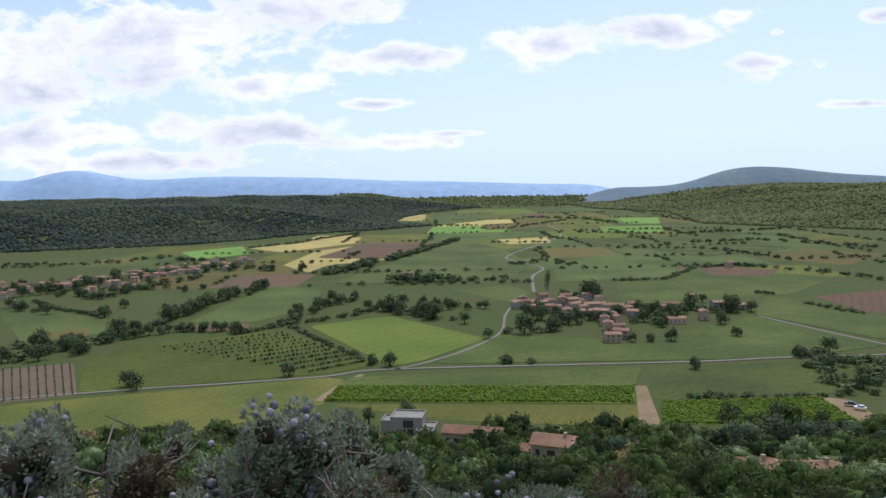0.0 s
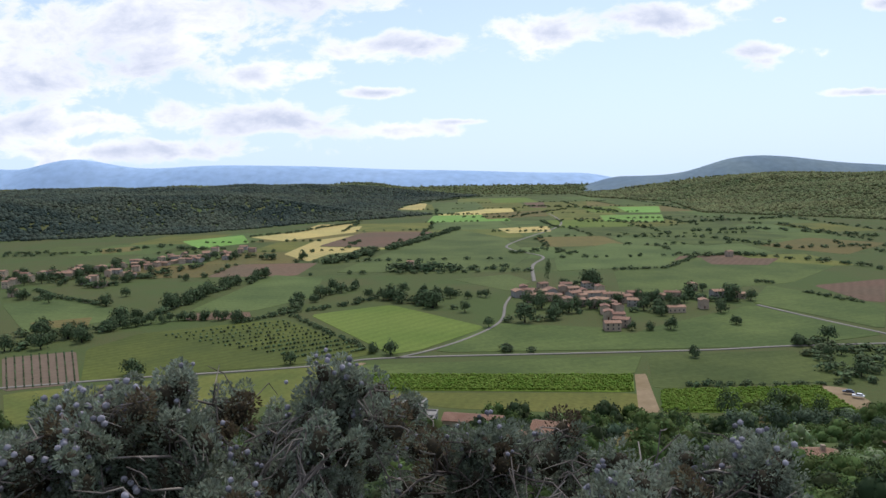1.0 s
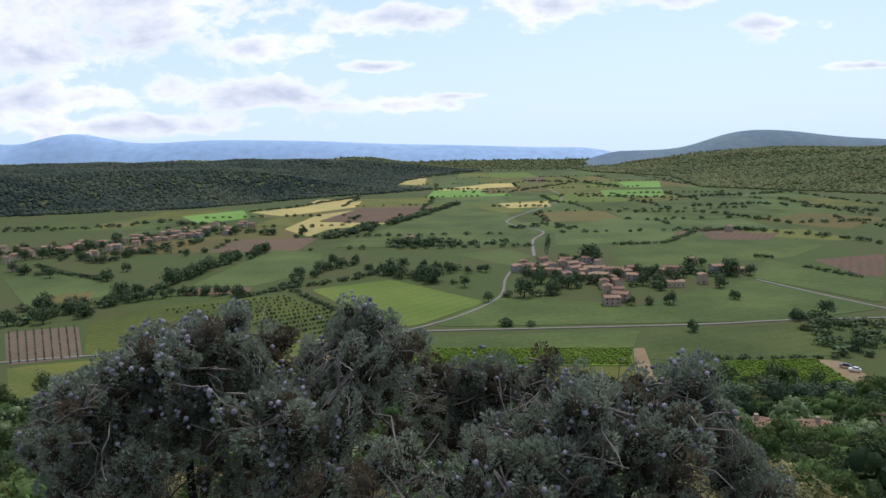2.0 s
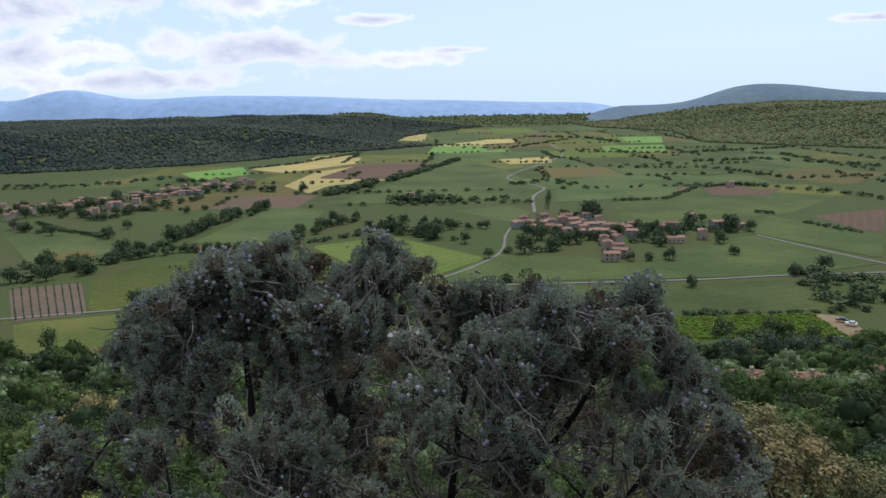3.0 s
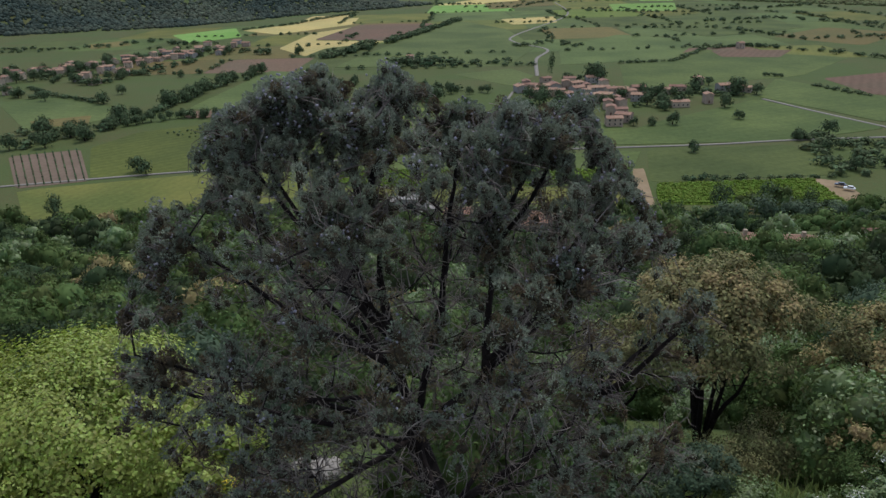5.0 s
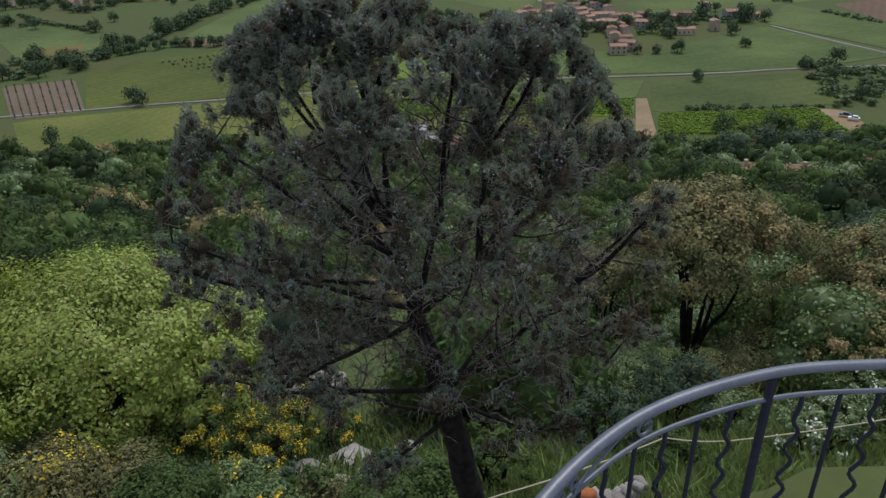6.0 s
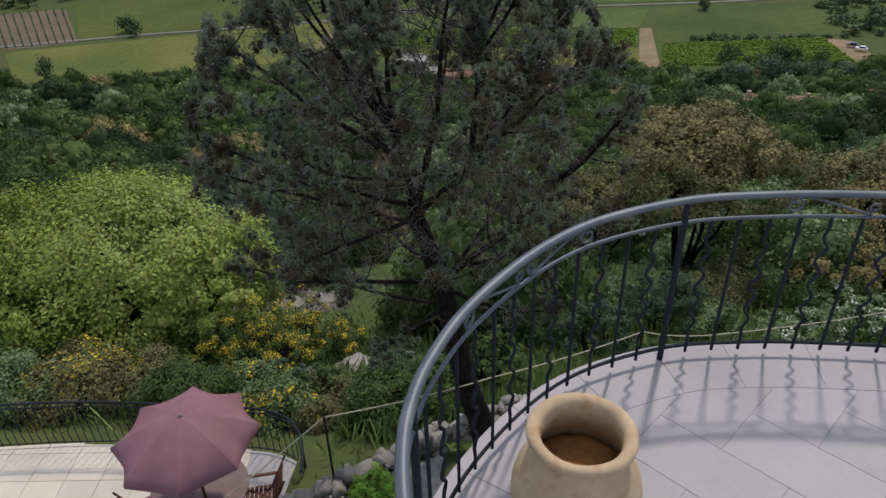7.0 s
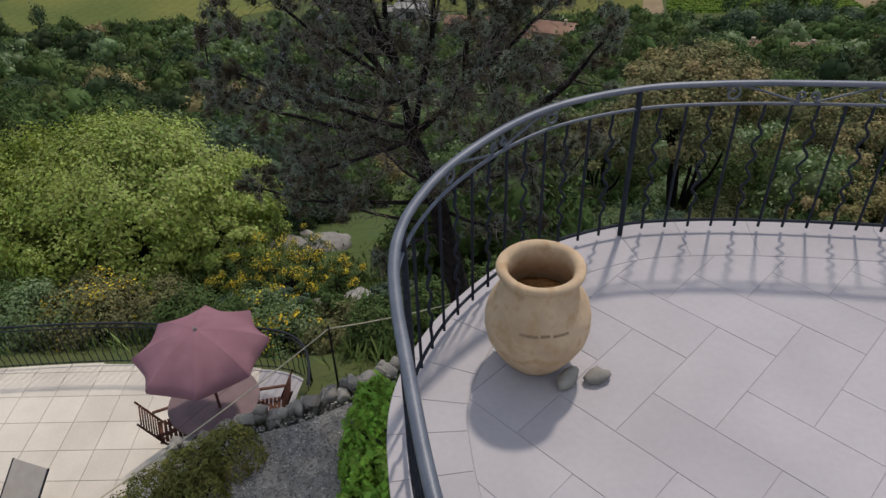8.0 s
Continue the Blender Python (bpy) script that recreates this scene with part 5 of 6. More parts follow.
    tagged(link("inner_sprigs", mesh_np("inner_sprigs", V.reshape(-1, 3), F.reshape(-1, 3), M["tuft_core"], True), ob, "solid dark cores that stand for shade inside the tufts"), kind="stuff")
    C = np.array(cones)
    P = np.concatenate([C[:, :3], C[:, 3:4].repeat(3, 1), r.random((len(C), 1)) * 6], 1)
    cn = scatter("cones", [rough_ball(90, 1, 0.03)], P, M["cone"], True)
    cn.parent = ob
    tagged(cn, "clusters of round violet-grey cones", kind="stuff")
    return len(tips), total, len(C), len(twig)


print(build_blue_cypress())


def broadleaf(name, x, y, z, rx, ry, height, n_clumps, per_clump, leaf, material, label, trunk_r=0.12, seed=1, stems=4, low=0.25, tip_material=None, clump=0.16, lean=(0, 0), category="tree", tip_label="brownish young shoots", tip_share=1.0, tip_every=3):
    """A tree or large bush: stems that fork, and clumps of leaves over the outer crown with gaps between."""
    r = np.random.default_rng(seed)
    ob = empty(name, pose(x, y, z), label, category)
    size = np.array((rx, ry, height * (1 - low) * 0.5))
    cz = height * (low + (1 - low) * 0.5)
    # clump centres over a lumpy ellipsoid
    d = unit(r.standard_normal((n_clumps, 3))); d[:, 2] = np.where(d[:, 2] < -0.35, -d[:, 2], d[:, 2])
    lump = 1 + 0.16 * np.sin(3.1 * d[:, :1] + seed) * np.cos(2.7 * d[:, 1:2] - seed) + 0.10 * np.sin(7 * d[:, 2:3] + 5 * d[:, :1])
    depth = 1 - 0.55 * r.random((n_clumps, 1)) ** 2.2
    cen = d * size * depth * lump + np.array((lean[0], lean[1], cz))
    boughs = []
    for i in range(stems):
        a = 2 * math.pi * i / stems + r.random()
        b = (lean[0] * 0.5 + 0.45 * rx * math.cos(a), lean[1] * 0.5 + 0.45 * ry * math.sin(a), cz * (0.9 + 0.3 * r.random()))
        P, R = grow((0.06 * math.cos(a), 0.06 * math.sin(a), -0.3), b, 0.04, trunk_r / math.sqrt(stems) * 1.3, 0.02, r, 7, 0.10)
        link("stem", tubes_mesh("stem", [tube(P, R, 7)], M["bark"]), ob)
        for c in cen[i::stems][: max(3, n_clumps // (stems * 3))]:
            s = P[3 + r.integers(5)]
            Q, QR = grow(s, c, -0.03, 0.022, 0.006, r, 5, 0.12)
            boughs.append(tube(Q, QR, 5))
    tagged(link("boughs", tubes_mesh("boughs", boughs, M["bark"]), ob, "dark thin boughs"), kind="stuff")
    k = np.repeat(np.arange(n_clumps), per_clump)
    q = unit(r.standard_normal((len(k), 3)))
    rad = clump * min(rx, ry) * (0.7 + 0.7 * r.random(n_clumps))
    pos = cen[k] + q * rad[k][:, None] * (0.3 + 0.75 * r.random((len(k), 1))) * np.array((1, 1, 0.8))
    nor = unit(q * 0.6 + unit(cen[k] - np.array((0, 0, cz * 0.8))) * 0.8 + np.array((0, 0, 0.35)) + 0.4 * r.standard_normal((len(k), 3)))
    split = (np.arange(n_clumps) % tip_every == 0)[k] & (pos[:, 2] > cz * 0.9) & (r.random(len(k)) < tip_share) if tip_material else np.zeros(len(k), bool)
    v, f = quads_at(pos[~split], nor[~split], leaf, r)
    link("crown", mesh_np("crown", v, f, material), ob)
    if tip_material:
        v, f = quads_at(pos[split], nor[split], leaf, r)
        tagged(link("shoots", mesh_np("shoots", v, f, tip_material), ob, tip_label), kind="stuff")
    return ob


def tree_on(name, x, y, rx, ry, height, *a, **k):
    return broadleaf(name, x, y, ground_z(x, y) - 0.05, rx, ry, height, *a, **k)


tree_on("oak_tree", -8.8, 13.9, 4.9, 3.6, 4.7, 360, 200, 0.056, M["oak_leaf"], "fresh light green downy oak on the slope", 0.32, 5, 5, 0.12)
tree_on("oak_tree", -5.2, 12.4, 2.0, 1.6, 3.0, 110, 160, 0.056, M["oak_leaf"], "young light green oak bush beside the oak", 0.14, 6, 4, 0.1)
tree_on("holm_oak", 10.2, 19.8, 2.9, 2.7, 6.9, 200, 130, 0.065, M["oak_olive"], "dark holm oak with brown young shoots", 0.24, 8, 7, 0.42, M["brown_leaf"], tip_every=3)
tree_on("holm_oak", 7.6, 21.5, 1.9, 1.8, 4.6, 90, 110, 0.065, M["oak_olive"], "sparse brownish oak on the slope", 0.18, 9, 5, 0.3)
tree_on("holm_oak", 16.4, 19.0, 3.0, 2.6, 5.2, 170, 130, 0.065, M["oak_olive"], "dense green and brown oak bush on the slope", 0.2, 12, 5, 0.1, M["brown_leaf"])
tree_on("holm_oak", 22.5, 25.0, 3.6, 3.0, 5.2, 170, 100, 0.09, M["bush_leaf"], "bright green broadleaf tree on the slope", 0.2, 13, 5, 0.15)
tree_on("bush", 14.2, 15.6, 1.9, 1.6, 2.6, 90, 100, 0.055, M["brown_leaf"], "brown and green bush on the slope", 0.1, 14, 5, 0.05, category="bush")
tree_on("bush", 7.4, 13.2, 1.2, 1.1, 2.2, 60, 110, 0.04, M["olive_leaf"], "grey-green bush on the slope", 0.08, 15, 4, 0.05, category="bush")
tree_on("bush", 4.9, 11.0, 1.0, 1.0, 1.7, 50, 100, 0.04, M["olive_leaf"], "grey-green bush on the slope", 0.08, 16, 4, 0.05, category="bush")
for i, (x, y) in enumerate(((11.6, 12.2), (13.2, 13.0), (9.6, 10.2), (12.6, 10.4))):
    b = tree_on("flowering_bush", x, y, 1.2, 1.0, 1.5, 45, 100, 0.045, M["bush_leaf"], "green bush with small white flowers", 0.06, 30 + i, 4, 0.02, M["flower"], tip_label="small white flowers", tip_share=0.25, category="bush")
for i, (x, y, s) in enumerate(((-4.0, 11.0, 1.3), (-2.9, 10.2, 1.2), (-3.6, 12.4, 1.2), (-2.6, 9.6, 0.9), (-5.6, 9.0, 0.55), (-3.2, 13.5, 1.1), (-8.5, 8.8, 0.5), (-1.7, 11.6, 0.8))):
    tree_on("broom_bush", x, y, 0.95 * s, 0.9 * s, 1.5 * s, 46, 110, 0.024, M["scrub"], "broom bush with bright yellow flowers", 0.05, 50 + i, 5, 0.05, M["broom"], tip_label="bright yellow flowers", tip_share=0.5, tip_every=2, category="bush")
for i, (x, y, s) in enumerate(((-2.0, 7.6, 0.6), (-0.9, 6.4, 0.6), (0.2, 7.4, 0.7), (0.8, 6.7, 0.6), (-3.4, 7.7, 0.5), (2.2, 8.0, 0.9))):
    tree_on("juniper_bush", x, y, 0.8 * s, 0.75 * s, 1.9 * s, 45, 90, 0.035, M["scrub"] if i % 2 else M["olive_leaf"], "wild grey-green bush behind the stone wall", 0.06, 70 + i, 5, 0.05, category="bush")


# undergrowth behind the lower terrace and below the oaks
for i, (x, y, w, h) in enumerate(((-8.6, 7.4, 1.2, 1.3), (-7.2, 7.0, 1.1, 1.2), (-5.9, 7.1, 1.1, 1.3), (-4.7, 7.3, 1.0, 1.2), (-3.6, 6.6, 0.9, 1.1), (-2.6, 6.9, 0.9, 0.9), (-1.6, 6.1, 0.8, 0.7), (-0.6, 6.0, 0.7, 0.8), (0.3, 5.6, 0.7, 1.1), (1.0, 6.0, 0.8, 1.2),
                                  (7.4, 16.4, 1.4, 1.6), (9.3, 15.6, 1.3, 1.3), (11.2, 16.6, 1.5, 1.8), (12.8, 14.0, 1.2, 1.5), (8.6, 12.6, 1.0, 1.2), (6.4, 14.4, 1.1, 1.4), (14.8, 12.6, 1.3, 1.5), (6.0, 9.4, 0.7, 0.9))):
    m, lab = ((M["scrub"], "green wild bush in the undergrowth"), (M["oak_olive"], "olive brown wild bush in the undergrowth"), (M["bush_leaf"], "fresh green wild bush in the undergrowth"))[(i * 2 + i // 3) % 3]
    tree_on("bush", x, y, w, 0.9 * w, h, 60, 130, 0.034, m, lab, 0.06, 150 + i, 5, 0.02, M["broom"] if i in (2, 5, 6) else None, tip_label="bright yellow flowers", tip_share=0.35, category="bush", clump=0.3)


# ---- scrub over the slope ----
def lumpy_crown(seed, n, size, clumps=12, shape=(0.62, 0.62, 0.62)):
    """A billowing bush: many rounded heads, each a closed quad dome thickly set with outward leaves."""
    r = np.random.default_rng(seed)
    VS, FS, o = [], [], 0
    heads = []
    for i in range(clumps):
        th, z = 2 * math.pi * (i * 0.618 % 1) + 0.4 * r.standard_normal(), (i + 0.5) / clumps
        rr = 0.72 * math.sqrt(max(0.02, 1 - z ** 1.6)) * (0.75 + 0.35 * r.random())
        heads.append((rr * math.cos(th), rr * math.sin(th), 0.28 + 0.62 * z * (0.85 + 0.3 * r.random()), 0.30 + 0.14 * r.random()))
    heads.append((0, 0, 0.42, 0.55))
    H = np.array(heads)
    m, h = 8, 5
    for cx, cy, cz, rad in heads:
        v = []
        for a in range(h + 1):
            ph = -math.pi / 2 + math.pi * a / h
            for b in range(m):
                w = 2 * math.pi * b / m
                k = 0.74 * rad * (1 + 0.10 * r.standard_normal())
                v.append((cx + k * math.cos(ph) * math.cos(w), cy + k * math.cos(ph) * math.sin(w), cz + k * math.sin(ph)))
        f = [(o + a * m + b, o + a * m + (b + 1) % m, o + (a + 1) * m + (b + 1) % m, o + (a + 1) * m + b) for a in range(h) for b in range(m)]
        VS.append(np.array(v)); FS.append(np.array(f)); o += len(v)
    k = r.integers(0, len(H), n)
    q = unit(r.standard_normal((n, 3))); q[:, 2] = np.where(q[:, 2] < -0.3, -q[:, 2], q[:, 2])
    pos = H[k, :3] + q * H[k, 3:4] * (0.72 + 0.42 * r.random((n, 1)))
    nor = unit(q + 0.55 * r.standard_normal((n, 3)))
    a = unit(np.cross(nor, r.standard_normal((n, 3))))
    b = np.cross(nor, a)
    s = size * (0.6 + 0.8 * r.random((n, 1)))
    quad = np.stack([pos - a * s, pos - b * s * 0.6, pos + a * s, pos + b * s * 0.6], 1).reshape(-1, 3)
    VS.append(quad); FS.append(np.arange(4 * n).reshape(-1, 4) + o)
    V = np.concatenate(VS) * np.array(shape)
    return V, np.concatenate(FS)


SCRUB_KINDS = ((M["scrub"], "dense green scrub oak on the hillside", 0.50), (M["scrub_dark"], "dark green evergreen scrub on the hillside", 0.72), (M["bush_leaf"], "bright green hillside bush", 0.87), (M["brown_leaf"], "brownish leafy bush on the hillside", 0.94), (M["olive_leaf"], "grey-green juniper bush on the hillside", 1.0))
SCRUB = []
for i, (m, lab, _) in enumerate(SCRUB_KINDS):
    proto = empty("scrub_bush", pose(0, 0, -500), lab, "bush")
    v, f = lumpy_crown(90 + i, 6500, 0.032, 22)
    link("crown", mesh_np("crown", v, f, m), proto)
    for j in range(3):
        a = 2.1 * j + i
        link("stem", tubes_mesh("stem", [tube([(0.03 * math.cos(a), 0.03 * math.sin(a), -0.12), (0.10 * math.cos(a), 0.10 * math.sin(a), 0.12), (0.22 * math.cos(a), 0.22 * math.sin(a), 0.32)], (0.03, 0.024, 0.014), 6)], M["bark"]), proto)
    SCRUB.append(proto)
OPEN = [(-14, 250, 17), (9, 238, 15), (25, 168, 12), (24, 158, 11), (23, 149, 8), (22, 141, 6), (8, 226, 10), (7, 216, 8), (-13, 236, 11), (-11, 224, 8), (61, 124, 12), (54, 108, 10), (60, 114, 10), (67, 117, 8), (48, 97, 8), (53, 102, 8), (80, 118, 9), (75, 108, 8), (49, 146, 6), (8.5, 14.5, 5), (-8.6, 13.9, 4.5), (10.2, 19.5, 3.5), (16, 19, 3), (-3, 11, 3.5), (-4.7, 16.5, 3.2)]


def fill_scrub():
    near, far = [], []
    tries = 0
    cells = set()
    while tries < 60000:
        tries += 1
        y = 14 + 238 * rng.random() ** 1.15
        x = (2 * rng.random() - 1) * (0.68 * y + 14)
        if any(math.dist((x, y), o[:2]) < o[2] for o in OPEN):
            continue
        g = 2.5 + 0.014 * y
        key = (int(x / g), int(y / g))
        if key in cells:
            continue
        cells.add(key)
        if x > 32 + 0.1 * y and y > 92 and rng.random() < 0.60:
            continue
        s = (2.3 + 3.6 * rng.random() ** 2) * (1 + y / 300)
        if y < 40 and len(near) < 170:
            near.append((x, y, s))
        else:
            far.append((x, y, s))
    for x, y, s in near:
        k = rng.choice(5, p=(0.46, 0.24, 0.16, 0.04, 0.10))
        place(SCRUB[k], x, y, s, rng.random() * 6.3, "hillside bushes", 0.85 + 0.35 * rng.random(), z=ground_z(x, y) - 0.06 * s)
    lo = 0.0
    for k, (m, lab, share) in enumerate(SCRUB_KINDS):
        fine = [lumpy_crown(200 + 10 * k + i, 1500, 0.042, 14) for i in range(4)]
        base = [lumpy_crown(240 + 10 * k + i, 330, 0.075, 10) for i in range(4)]
        P, Q = [], []
        for i, (x, y, s) in enumerate(far):
            # kinds grow in drifts
            h = ((math.sin(i * 12.9898) * 43758.5453) % 1) * 0.62 + 0.38 * (0.5 + 0.5 * math.sin(x / 17 + 1.3 * math.sin(y / 13)) * math.cos(y / 23))
            if lo <= h < share:
                (Q if y < 95 else P).append((x, y, ground_z(x, y) - 0.15 * s, s * 1.15, s * 1.15, s * (0.85 + 0.6 * ((h * 37) % 1)), h * 60))
        if P:
            tagged(scatter("scrub", base, P, m), lab, "scrub", kind="stuff")
        if Q:
            tagged(scatter("scrub", fine, Q, m), lab, "scrub", kind="stuff")
        lo = share
    return len(near), len(far)


print(fill_scrub())
PINES = [tree_proto("pine_tree", 300 + i, 700, 0.07, M["far_leaf"], (0.42, 0.42, 0.62), "dark pine tree at the edge of the vineyard", trunk=0.18, clumps=14) for i in range(2)]
for x, y, s in ((101, 247, 13), (118, 248, 13), (133, 246, 9), (84, 240, 7), (-150, 256, 12), (-176, 250, 15), (-60, 246, 10), (-97, 244, 8), (-35, 250, 11), (-28, 262, 9), (-14, 262, 12), (36, 240, 8), (45, 232, 8), (70, 224, 8)):
    place(PINES[int(x) % 2], x, y, s, x, "dark trees along the foot of the slope")
OLIVES = [tree_proto("olive_tree", 320 + i, 600, 0.08, M["olive_leaf"], (0.7, 0.7, 0.6), "grey-green olive tree on the lower slope", trunk=0.12, clumps=12) for i in range(2)]
for x, y, s in ((84, 196, 9), (97, 205, 10), (110, 210, 9), (124, 214, 8), (92, 216, 8), (140, 200, 7), (105, 190, 7), (-8, 215, 6), (2, 205, 6), (-16, 205, 7), (12, 195, 6), (120, 190, 6)):
    place(OLIVES[int(x) % 2], x, y, s, x, "olive trees")
ROUND = [tree_proto("round_tree", 340 + i, 600, 0.09, M["bush_leaf"], (0.6, 0.6, 0.6), "fresh bright green round tree near a villa", trunk=0.1, clumps=11) for i in range(2)]
for x, y, s in ((49, 112, 5.0), (64, 110, 5.5), (74, 118, 6), (44, 140, 6), (34, 205, 9), (46, 214, 8), (86, 108, 6)):
    place(ROUND[int(x) % 2], x, y, s, x, "round trees near the villas")
SPIRE = tree_proto("cypress_spire", 360, 700, 0.05, M["far_leaf"], (0.2, 0.2, 0.95), "slender dark cypress beside a villa", trunk=0.05)
for x, y, s in ((51.2, 150, 8.5), (47.9, 116, 5.5)):
    place(SPIRE, x, y, s, 0, "slender cypresses")


def grass_patch(name, cx, cy, rx, ry, n, h, material, label, flowers=False):
    r = np.random.default_rng(n)
    P = r.standard_normal((n, 2)) * 0.5
    x, y = cx + P[:, 0] * rx, cy + P[:, 1] * ry
    keep = (y > np.interp(x, WALL_X, WALL_Y) + 0.3) & ((y > 5.5) | (x > -0.5))
    x, y = x[keep], y[keep]
    z = land(x, y)
    n = len(x)
    base = np.stack([x, y, z], 1)
    a = r.random((n, 1)) * 6.3
    side = np.concatenate([np.cos(a), np.sin(a), 0 * a], 1)
    up = np.concatenate([0.45 * r.standard_normal((n, 2)), np.ones((n, 1))], 1) * h * (0.4 + 0.9 * r.random((n, 1)))
    w = 0.014 * (0.6 + r.random((n, 1))) * (1 + y[:, None] / 15)
    V = np.stack([base - side * w, base + up * 0.6 - side * w * 0.8, base + up, base + up * 0.55 + side * w], 1).reshape(-1, 3)
    tagged(link(name, mesh_np(name, V, np.arange(4 * n).reshape(-1, 4), material)), label, "grass", kind="stuff")


grass_patch("grass", 7.0, 10.0, 7.0, 5.5, 26000, 0.42, M["grass_blade"], "tall wild grass below the terrace")
grass_patch("grass", 1.0, 7.5, 5.0, 3.0, 12000, 0.35, M["grass_blade"], "wild grass round the cypress")
grass_patch("grass", -4.0, 10.5, 5.0, 4.0, 9000, 0.35, M["scrub"], "dry grass on the slope")

# ---- tiles of the upper terrace ----
def clip(poly, p, n):
    """Keeps the part of a 2D polygon on the side of point p to which n points."""
    out = []
    for i, a in enumerate(poly):
        b = poly[(i + 1) % len(poly)]
        da, db = (a - p).dot(n), (b - p).dot(n)
        if da >= 0:
            out.append(a)
        if da * db < 0:
            out.append(a.lerp(b, da / (da - db)))
    return out


def tile_piece(poly, z0, z1, material, parent):
    bm = bmesh.new()
    bot = [bm.verts.new((p.x, p.y, z0)) for p in poly]
    mid = [bm.verts.new((p.x, p.y, z1 - 0.002)) for p in poly]
    c = sum(poly, Vector((0, 0))) / len(poly)
    top = [bm.verts.new((*(p + (c - p).normalized() * 0.002), z1)) for p in poly]
    n = len(poly)
    for i in range(n):
        j = (i + 1) % n
        bm.faces.new((bot[i], bot[j], mid[j], mid[i])); bm.faces.new((mid[i], mid[j], top[j], top[i]))
    bm.faces.new(top)
    bmesh.ops.recalc_face_normals(bm, faces=bm.faces)
    return part("tile", bm, material, parent)


def lay_terrace_tiles():
    slab_ob = bpy.data.objects["terrace_slab"]
    inner = [Vector(p[:2]) for p in offset(RAIL, -0.27)]
    outer = [Vector(p[:2]) for p in OUTER]
    a = radians(-45)
    ex, ey = Vector((math.cos(a), math.sin(a))), Vector((-math.sin(a), math.cos(a)))
    g, c0 = 0.0009, 0.3125
    cells = []
    for col in range(-14, 22):
        for row in range(-18, 24):
            k = (row - col) % 4
            if k == 0:
                cells.append((col, row, 1, 2))
            elif k == 2:
                cells.append((col - 1, row, 2, 1))
    for col, row, nx, ny in cells:
        x0, y0 = 2.41 + c0 * col, 0.478 + c0 * row
        x1, y1 = x0 + c0 * nx, y0 + c0 * ny
        poly = [ex * x + ey * y for x, y in ((x0 + g, y0 + g), (x1 - g, y0 + g), (x1 - g, y1 - g), (x0 + g, y1 - g))]
        c = sum(poly, Vector((0, 0))) / 4
        if not (1.0 < c.x < 9.2 and -6.2 < c.y < 0.4):
            continue
        poly = clip(poly, Vector((8.99, 0)), Vector((-1, 0)))
        for u, v in zip(inner, inner[1:]):
            t = (v - u).normalized()
            poly = clip(poly, u, Vector((-t.y, t.x))) if poly else poly
            if len(poly) < 3:
                break
        if len(poly) >= 3:
            tile_piece(poly, -0.011, 0.0, M["tile"], slab_ob)
    # border of long curved pieces
    k = 6
    for i in range(0, len(RAIL) - k, k):
        rim = [outer[j] for j in range(i, i + k + 1)]
        back = [Vector(p[:2]) for p in offset(RAIL, -0.266)][i:i + k + 1]
        poly = rim + back[::-1]
        c = sum(poly, Vector((0, 0))) / len(poly)
        poly = [p + (c - p).normalized() * 0.002 for p in poly]
        tile_piece(poly, -0.011, 0.0, M["tile"], slab_ob)


# ---- things on the lower terrace ----
LOW = -6.25
LOW_EDGE = [(-16, 2.2), (-12, 3.7), (-9, 4.6), (-7.2, 4.92), (-5.4, 5.06), (-4.1, 5.08), (-3.0, 5.0), (-2.2, 4.92), (-1.5, 4.85), (-1.0, 4.6), (-0.75, 4.1), (-0.72, 3.4), (-1.0, 2.7), (-1.7, 2.2), (-2.5, 1.4), (-3.2, 0.4), (-4.5, -1.2)]
LOW_LINE = spline([(*p, 0) for p in LOW_EDGE], 6)
slab("lower_terrace", LOW_LINE, [(-16, -1.2)], LOW - 0.5, LOW - 0.012, M["grout"], "lower tiled terrace at the foot of the wall")


def lay_lower_tiles():
    slab_ob = bpy.data.objects["lower_terrace"]
    line = [Vector(p[:2]) for p in offset(LOW_LINE, -0.03)]
    for i in range(-20, 3):
        for j in range(-8, 5):
            x, y = -3.5 + 0.40 * 2 * i * 0.70, 3.80 + 0.55 * j
            poly = [Vector((x + 0.004, y + 0.004)), Vector((x + 0.556, y + 0.004)), Vector((x + 0.556, y + 0.546)), Vector((x + 0.004, y + 0.546))]
            if x < -11 or y < -0.6:
                continue
            for u, v in zip(line, line[1:]):
                if (u - poly[0]).length < 3:
                    t = (v - u).normalized()
                    poly = clip(poly, u, Vector((t.y, -t.x)))
                    if len(poly) < 3:
                        break
            if len(poly) >= 3:
                tile_piece(poly, LOW - 0.011, LOW, M["tile_warm"], slab_ob)


